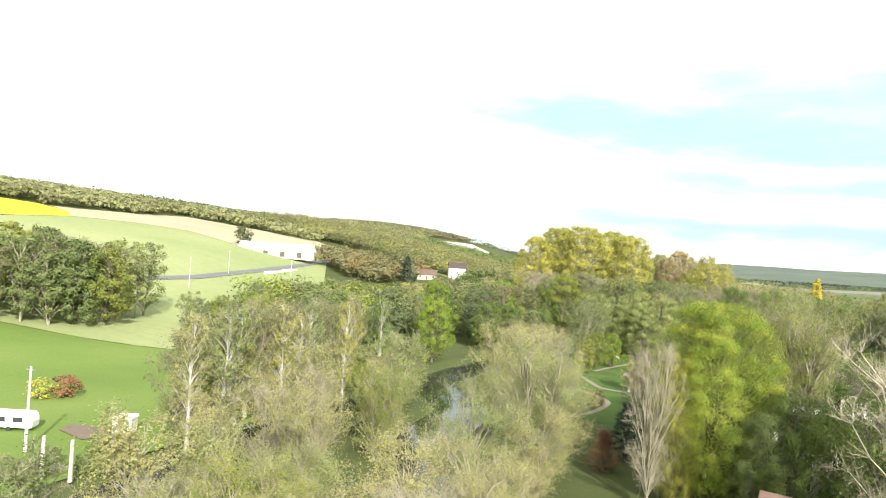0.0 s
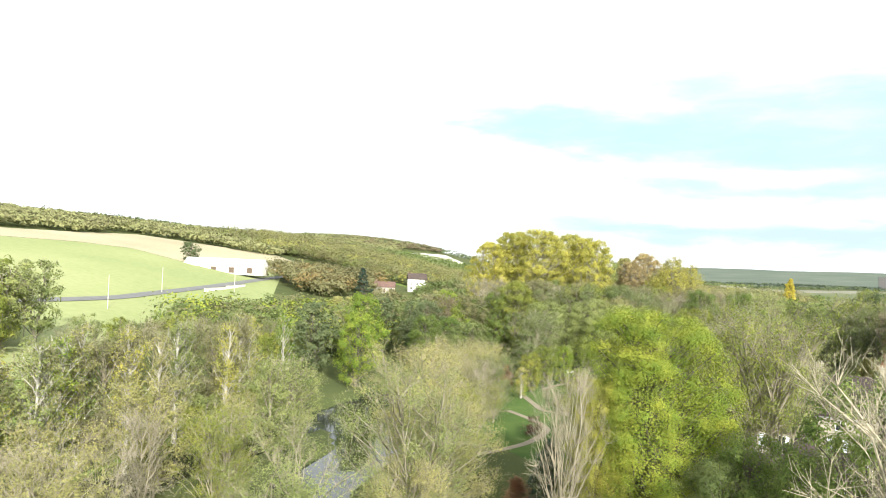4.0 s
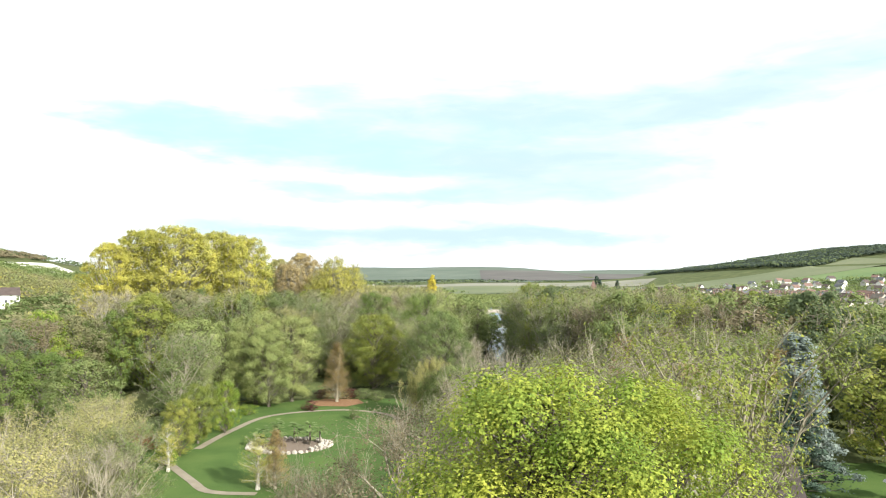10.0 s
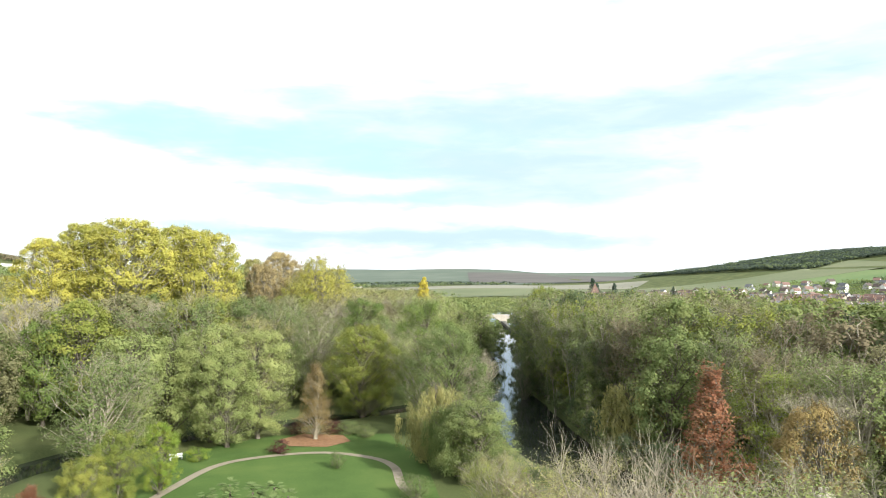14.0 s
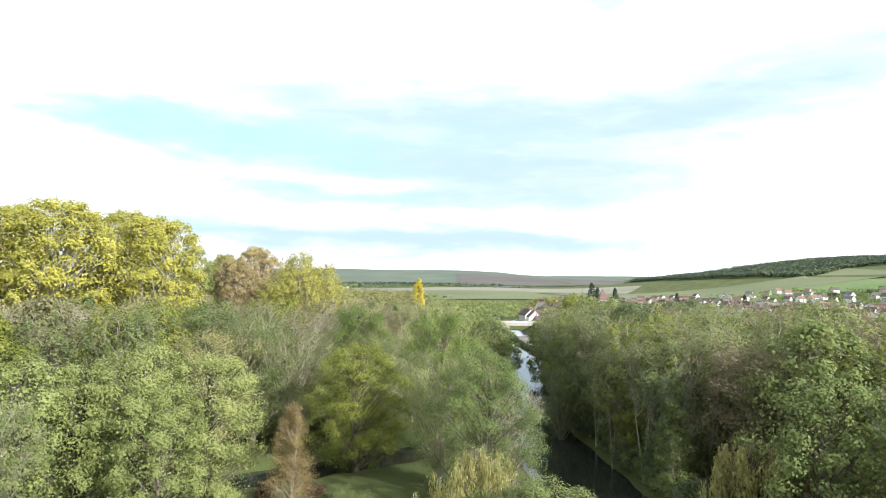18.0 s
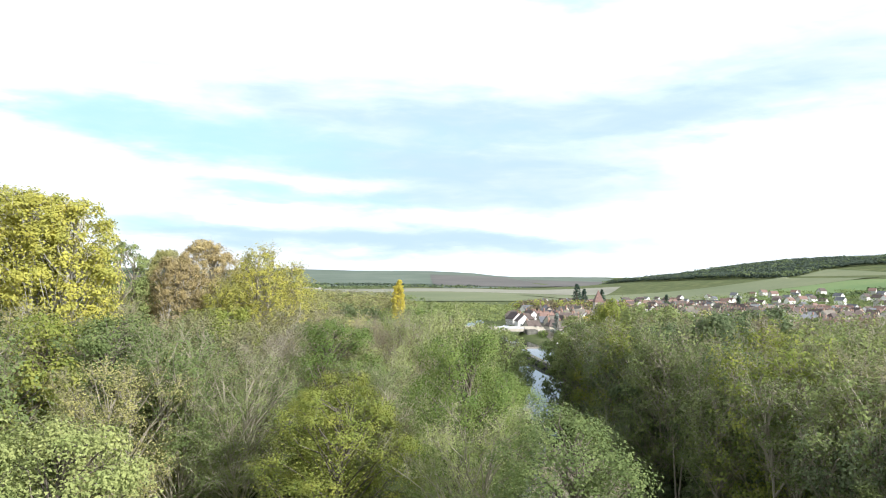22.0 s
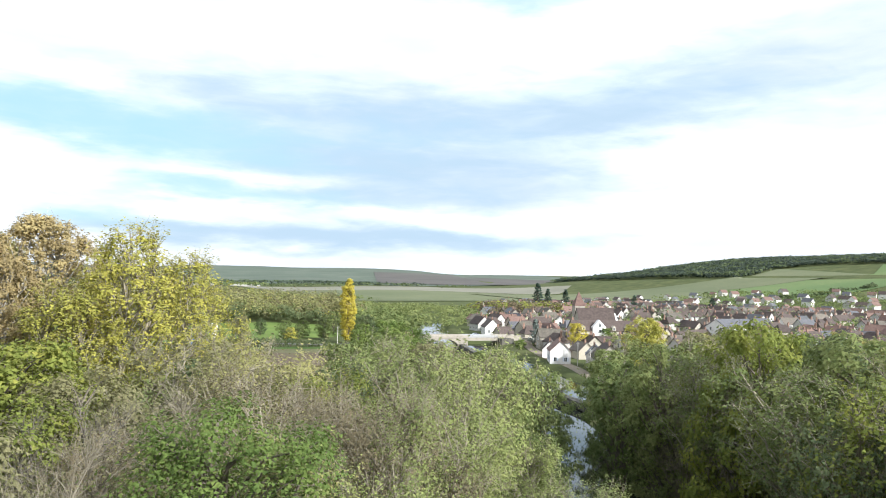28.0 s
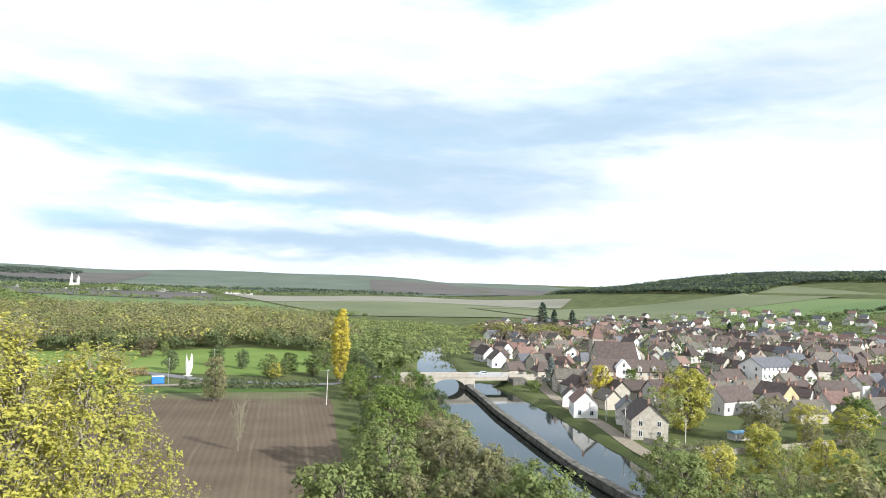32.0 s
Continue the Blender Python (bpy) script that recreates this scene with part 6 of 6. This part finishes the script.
for x, y in ((143.5, 414), (145, 411)):
    bt = thing("rowing_boat", pose(x, y, -1.1, 0, 0, 70), "small moored grey rowing boat", "boat", "rowing boats")
    bm = bmesh.new()
    ring = [(-2, -.6), (1, -.7), (2.2, 0), (1, .7), (-2, .6)]
    lo = [bm.verts.new((a * .8, b * .6, -.1)) for a, b in ring]; hi = [bm.verts.new((a, b, .45)) for a, b in ring]; inn = [bm.verts.new((a * .75, b * .55, .05)) for a, b in ring]
    hi2 = [bm.verts.new((a * .93, b * .88, .45)) for a, b in ring]
    bm.faces.new(lo[::-1]); bm.faces.new(inn)
    for i in range(5):
        j = (i + 1) % 5
        bm.faces.new((lo[i], lo[j], hi[j], hi[i])); bm.faces.new((hi[i], hi[j], hi2[j], hi2[i])); bm.faces.new((hi2[i], hi2[j], inn[j], inn[i]))
    part("hull", bm, METAL, bt)
    part("thwart", box((-.3, -.55, .28), (.1, .55, .34)), WOOD_DARK, bt)

rw = thing("road_wall", pose(0, 0, 0), "low white parapet wall beside the country road", "wall", kind="structure")
for (ax, ay), (bx, by) in zip([(-197, 236), (-203, 262)], [(-203, 262), (-209, 288)]):
    ln, mid = math.hypot(bx - ax, by - ay), ((ax + bx) / 2, (ay + by) / 2)
    base = float(hills(*mid))
    turn = pose(mid[0], mid[1], base, 0, 0, math.degrees(math.atan2(by - ay, bx - ax)))
    put("panel", from_bm("panel", box((-ln / 2, -.2, -1.5), (ln / 2, .2, 1.5), 0.03), WALLS[0]), rw, turn)
    put("coping", from_bm("coping", box((-ln / 2, -.28, 1.5), (ln / 2, .28, 1.66), 0.03), PALE_STONE), rw, turn)

# ---- paddock by the stream ----
pole(-63.2, -15.3, 10.5, CONCRETE, .22)
sh = thing("shed", stand(-60.5, -2, 20), "small white shed with a dark window", "shed")
part("body", box((-1.3, -1.1, 0), (1.3, 1.1, 2.1), 0.03), WHITE, sh)
part("roof", prism([(-1.4, 2.1), (1.4, 2.1), (1.3, 2.45), (-1.3, 2.3)], -1.3, 1.3, "y"), WHITE, sh)
part("window", box((-1.33, -.5, .7), (-1.29, .5, 1.6)), GLASS, sh)
part("door", box((-.4, -1.13, 0), (.4, -1.09, 1.8)), WALLS[2], sh)
cv = thing("caravan", stand(-73, -9, 24), "old white caravan with a rounded roof", "caravan")
cvb = prism([(-3, .5), (3, .5), (3.1, 1.6), (2.7, 2.5), (-2.7, 2.5), (-3.1, 1.6)], -1.15, 1.15, "y")
bmesh.ops.bevel(cvb, geom=cvb.edges[:], offset=.15, segments=2, affect="EDGES")
part("body", cvb, WHITE, cv)
for x in (-1.6, .6):
    part("window", box((x, -1.18, 1.3), (x + 1.2, -1.13, 1.95)), GLASS, cv)
for y in (-1, 1):
    wl = part("wheel", rod(.33, .33, .2, 14), GLASS, cv); wl.matrix_basis = pose(0, y + .1, .33, 90, 0, 0)
for x, y, h in ((-53, -22, 5), (-50.5, -20.5, 4.6), (-58, -27, 4)):
    po = thing("post", stand(x, y, 0), "weathered pale timber post", "post", "timber posts")
    part("shaft", rod(.24, .2, h, 8), BARK_PALE, po)
trees("bush", "red", ((-83, 9, 3.6, 2.6), (-64, 350, 3, 2)))
trees("bush", "yellow", ((-85, 6, 3.4, 2.4),))
field("sand_patch", [(-69, -3), (-64, -2), (-60, -5), (-62, -8), (-68, -6)], EARTH, "bare sandy earth patch", "earth", 2, 0.18)

# ---- garden bed, bench, lawn furniture ----
bed = thing("palm_bed", pose(2.3, 107.5, 0.05), "oval bed of pale stones with palms", "flower bed")
part("soil", prism([(6.6 * math.cos(a * math.pi / 14), 5.2 * math.sin(a * math.pi / 14)) for a in range(28)], -.2, .14), EARTH, bed, "bare sandy soil")
rock = bmesh.new(); bmesh.ops.create_icosphere(rock, subdivisions=1, radius=.42)
for v in rock.verts:
    v.co *= rnd.uniform(.8, 1.15)
rock_me = from_bm("stone", rock, PALE_STONE)
for ring_i, (k, n) in enumerate(((1.0, 44), (.9, 36), (.8, 26))):
    for i in range(n):
        a = i / n * 2 * math.pi + ring_i
        if ring_i and 4.2 < a % 6.283 < 5.3:
            continue
        s = put("stone", rock_me, bed, pose(6.6 * k * math.cos(a), 5.2 * k * math.sin(a), .1 + .12 * ring_i, rnd.uniform(0, 360), rnd.uniform(0, 360), 0))
        s.scale = (rnd.uniform(.7, 1.4),) * 3


def palm(x, y, h):
    g = np.random.default_rng(int(x * 10 + y * 7))
    vs, fs = [], []
    for i in range(22):
        a, e = g.uniform(0, 6.283), g.uniform(-.3, 1.1)
        ln = g.uniform(1.0, 1.5)
        c = np.array([math.cos(a), math.sin(a), 0])
        sd = np.array([-math.sin(a), math.cos(a), 0])
        for k in range(5):
            w = (k - 2) * .3
            tip = c * math.cos(w) + sd * math.sin(w)
            p0 = c * ln * .45 * math.cos(e) + np.array([0, 0, h + ln * .45 * math.sin(e)])
            p1 = p0 + tip * ln * .7 * math.cos(e - .4) + np.array([0, 0, ln * .5 * math.sin(e - .6)])
            o = len(vs)
            vs += [p0, (p0 + p1) / 2 + sd * .1, p1, (p0 + p1) / 2 - sd * .1]
            fs.append((o, o + 1, o + 2, o + 3))
    ob = thing("palm", pose(x, y, 0.15), "small hardy fan palm in a stone bed", "palm", "palms in the bed")
    part("trunk", rod(.16, .12, h, 7), BARK, ob)
    put("crown", mesh_np("palm_crown", np.array(vs), np.array(fs), LEAF["palm"]), ob)


for a, k, h in ((.2, .75, 2.0), (.8, .7, 2.6), (1.4, .62, 2.3), (2.0, .7, 2.9), (2.6, .75, 2.2), (3.2, .72, 1.6), (1.1, .4, 1.8), (2.2, .42, 1.9), (3.6, .6, 1.2), (0, .5, 1.5)):
    palm(2.3 + 6.6 * k * math.cos(a), 107.5 + 5.2 * k * math.sin(a), h)
bench = thing("bench", stand(-9.8, 137.3, 25), "long white painted garden bench", "bench")
for k in range(3):
    part("slat", box((-1, -.22 + k * .16, .43), (1, -.1 + k * .16, .47), 0.01), WHITE, bench)
for k in range(2):
    part("back_slat", box((-1, .24, .6 + k * .18), (1, .28, .72 + k * .18), 0.01), WHITE, bench)
for x in (-.85, .85):
    part("leg", box((x - .04, -.22, 0), (x + .04, .26, .43), 0.01), WHITE, bench)
    part("back_post", box((x - .03, .26, 0), (x + .03, .3, .95), 0.01), WHITE, bench)
field("leaf_carpet", [(7, 143), (13, 141.5), (17, 145), (16, 150), (9, 152), (5, 148)], material("fallen_leaves", [(0.16, 0.09, 0.05), (0.26, 0.15, 0.08)], 1.5, 1, 0.6, 10), "carpet of fallen russet leaves", "leaves", 1.5, 0.12)
trees("bush", "lime", ((-6.5, 136, 2, 2), (-15, 98, 3, 2)))
trees("bush", "purple", ((5.5, 138.5, 2.2, 1.8), (14, 152, 2.4, 2.4), (8, 153, 2, 2)))
trees("bush", "olive", ((17, 151, 2.4, 2.6), (20, 148, 2.2, 2), (-11, 128, 2.5, 1.8), (23, 112, 3, 2.4), (14, 128, 2.6, 1.2)))
for x, y in ((61.5, 60), (65.5, 59), (66, 64)):
    ur = thing("garden_urn", stand(x, y, 0), "white stone urn on a pedestal on the lawn", "urn", "garden urns")
    part("pedestal", rod(.28, .22, .8, 8), WHITE, ur)
    bowl = part("bowl", rod(.18, .42, .5, 12), WHITE, ur); bowl.location.z = .8
pt = thing("patio_umbrella", stand(77, 66, 20), "grey garden parasol over a table", "parasol")
part("pole", rod(.03, .03, 2.4, 6), METAL, pt)
cn = part("canopy", rod(1.7, .05, .6, 8), METAL, pt); cn.location.z = 2.2
tb = part("tabletop", rod(.7, .7, .05, 16), WHITE, pt); tb.location.z = .72
trees("bush", "olive", ((22, 28, 4, 3), (27, 35, 4.5, 3), (31, 30, 4, 2.6), (30, 22, 4, 3), (20, 22, 4, 3)))
trees("bush", "moss", ((24, 25, 4, 2.6), (28, 41, 4, 3), (34, 36, 3.4, 2.6)))

# ---- far woods and hedgerows ----
BEYOND = [(-420, 560), (-160, 572), (-50, 578), (20, 590), (64, 614), (98, 590), (118, 600), (130, 720), (80, 860), (-300, 900), (-520, 800)]
woodland("far mixed autumn woods beyond the meadow", "olive", BEYOND, 15, 13, 20, 1, 190, 0.72)
woodland("far tan and half-bare woods beyond the meadow", "tan", BEYOND, 11, 14, 21, 2, 170, 0.66)
woodland("far pale straw-leaved trees among woods", "straw", BEYOND, 19, 14, 21, 3, 200, 0.7)
woodland("far brown bare trees among woods", "brown", BEYOND, 22, 13, 19, 43, 200, 0.66)
woodland("far yellow trees among woods", "yellow", BEYOND, 40, 13, 20, 33, 200, 0.75)
woodland("dark trees at the edge of the meadow", "dark", [(-260, 566), (-50, 571), (20, 582), (64, 606), (98, 580), (100, 592), (64, 620), (20, 598), (-50, 586), (-260, 582)], 10, 8, 14, 34, 200, 0.7)
EAST_WOOD = [(850, 1500), (880, 1286), (885, 1160), (1000, 1205), (1055, 1137), (1050, 1030), (1100, 700), (1500, 600), (1500, 1900), (1050, 2200), (900, 1800)]
woodland("dark woods on the eastern ridge", "ridge", EAST_WOOD, 13, 8, 12, 4, 70, 1.8)
woodland("brown trees on the eastern ridge", "dark", EAST_WOOD, 34, 8, 13, 35, 50, 2.4)
WEST_EDGE = [(-392, 60), (-376, 225), (-362, 250), (-360, 272), (-375, 337), (-412, 434), (-378, 462), (-350, 492), (-330, 519), (-342, 575), (-400, 800), (-520, 1200), (-590, 1480), (-700, 1900), (-1250, 1900), (-900, 900), (-700, 60)]
woodland("woods on the western ridge", "haze", WEST_EDGE, 12, 8, 11, 5, 90, 1.5)
woodland("brown autumn trees on the western ridge", "tan", WEST_EDGE, 28, 9, 12, 6, 60, 1.9)
woodland("dark conifers along the western ridge", "dark", [(-560, 560), (-640, 540), (-760, 980), (-640, 1000)], 12, 10, 14, 7, 60, 1.8)
woodland("hedges along the valley floor far off", "olive", [(-700, 950), (-80, 930), (200, 890), (200, 930), (-60, 960), (-240, 1440), (100, 1400), (100, 1430), (-300, 1480), (-900, 1400)], 24, 7, 12, 8, 60, 1.8)
woodland("trees of the plain beyond", "dark", [(-900, 1500), (400, 1900), (700, 1900), (690, 1960), (-380, 1960), (-900, 2000)], 40, 8, 13, 36, 40, 2.6)
woodland("trees round the far village", "olive", [(-420, 1800), (160, 1840), (200, 2120), (-420, 2150)], 34, 8, 13, 37, 40, 2.6)
woodland("hedges and copses on the far plain", "ridge", [(-1400, 2180), (600, 2150), (700, 2300), (-1400, 2380)], 50, 8, 13, 9, 30, 4.0)
woodland("brown woods on the rounded hill", "brown", [(-800, 1540), (-640, 1500), (-540, 1620), (-600, 1800), (-800, 1780)], 17, 8, 12, 50, 60, 1.9)
woodland("hillside copse below the far crest", "ridge", [(-620, 2550), (-330, 2480), (-260, 2640), (-420, 2760), (-640, 2720)], 30, 8, 13, 47, 34, 3.6)
woodland("dark wood on the far slope", "ridge", [(-1500, 2560), (-1000, 2520), (-760, 2600), (-900, 2740), (-1500, 2760)], 32, 8, 13, 48, 34, 3.6)
woodland("hedge lines across the far slope", "dark", [(-200, 2490), (500, 2390), (505, 2420), (-195, 2520)], 22, 5, 9, 49, 30, 3.0)
woodland("woods on the far western rise", "ridge", [(-1500, 3250), (-350, 3200), (-420, 3650), (-1500, 3700)], 36, 8, 14, 38, 34, 4.0)
woodland("hedgerow between eastern fields", "dark", [(560, 800), (760, 790), (765, 802), (560, 812)], 8, 4, 8, 11, 40, 1.6)
woodland("garden trees among the village roofs", "olive", [(190, 470), (330, 380), (500, 520), (530, 640), (420, 800), (300, 800), (200, 600)], 24, 5, 9, 12, 70, 0.9)
woodland("trees at the far end of the village", "olive", [(520, 640), (500, 740), (420, 800), (430, 900), (560, 960), (690, 930), (720, 740), (650, 630)], 24, 5, 9, 41, 60, 1.1)
woodland("garden conifers among the village roofs", "dark", [(230, 560), (420, 520), (520, 660), (420, 800), (280, 780)], 40, 7, 13, 13, 90, 0.9)
woodland("autumn trees behind the bridge", "brown", [(225, 640), (275, 620), (300, 690), (240, 720)], 13, 10, 15, 14, 130, 1.0)
woodland("yellow trees behind the bridge", "moss", [(225, 640), (285, 620), (310, 690), (240, 720)], 17, 10, 14, 39, 130, 1.0)
woodland("trees along the river past the bridge", "olive", [(100, 500), (124, 490), (134, 560), (140, 640), (110, 640)], 8, 8, 13, 15, 150, 1.0)
woodland("gardens and hedges past the bridge", "olive", [(165, 560), (220, 620), (260, 760), (180, 900), (140, 700)], 16, 3, 7, 16, 80, 0.9)
woodland("mixed copse by the farm", "tan", [(-228, 335), (-165, 300), (-152, 345), (-200, 425), (-240, 430)], 9, 13, 17, 18, 260, 0.8)
woodland("russet trees in the copse by the farm", "orange", [(-228, 335), (-165, 300), (-152, 345), (-200, 425), (-240, 430)], 16, 13, 16, 40, 260, 0.8)
woodland("valley woods north of the poplars", "olive", [(-130, 215), (-52, 245), (-52, 300), (-40, 430), (-100, 470), (-125, 330)], 9, 8, 12, 19, 260, 0.75)
woodland("tan trees north of the poplars", "tan", [(-125, 215), (-56, 245), (-56, 300), (-42, 430), (-100, 460)], 15, 9, 13, 20, 300, 0.7)
WEST_BANK = [(-135, 132), (-72, 118), (-70, 215), (-135, 235), (-150, 160)]
woodland("mixed woods west of the stream", "olive", WEST_BANK, 9, 10, 13.5, 23, 360, 0.6)
woodland("yellow-green trees west of the stream", "lime", WEST_BANK, 18, 11, 14, 24, 360, 0.6)
woodland("tan trees west of the stream", "tan", WEST_BANK, 16, 11, 14.5, 25, 360, 0.6)
woodland("dark woods on the east bank", "dark", [(118, 100), (230, 70), (260, 200), (230, 262), (165, 250), (120, 222)], 8.5, 16, 21, 21, 240, 0.75)
woodland("tan trees on the east bank", "moss", [(118, 100), (230, 70), (260, 200), (230, 262), (165, 250), (120, 222)], 15, 16, 21, 22, 260, 0.75)
far_g = random.Random(9)
hamlet = bmesh.new()
for _ in range(90):
    x, y = far_g.uniform(-420, 160), far_g.uniform(1850, 2100)
    w, d, h = far_g.uniform(5, 9), far_g.uniform(3.5, 5), far_g.uniform(4, 7)
    add_box(hamlet, (x - w, y - d, float(hills(x, y)) - 1), (x + w, y + d, float(hills(x, y)) + h))
for x in (-205, -192):
    add_box(hamlet, (x, 1896, 0), (x + 5, 1901, 22))
    bmesh.ops.create_cone(hamlet, cap_ends=True, segments=4, radius1=3.6, radius2=.1, depth=14 if x < -200 else 7, matrix=Matrix.Translation((x + 2.5, 1898.5, 29 if x < -200 else 25.5)))
add_box(hamlet, (-204, 1882, 0), (-188, 1895, 13))
tagged(part("hamlet", hamlet, WALLS[2]), "pale houses and church of a far village", "houses", kind="stuff")
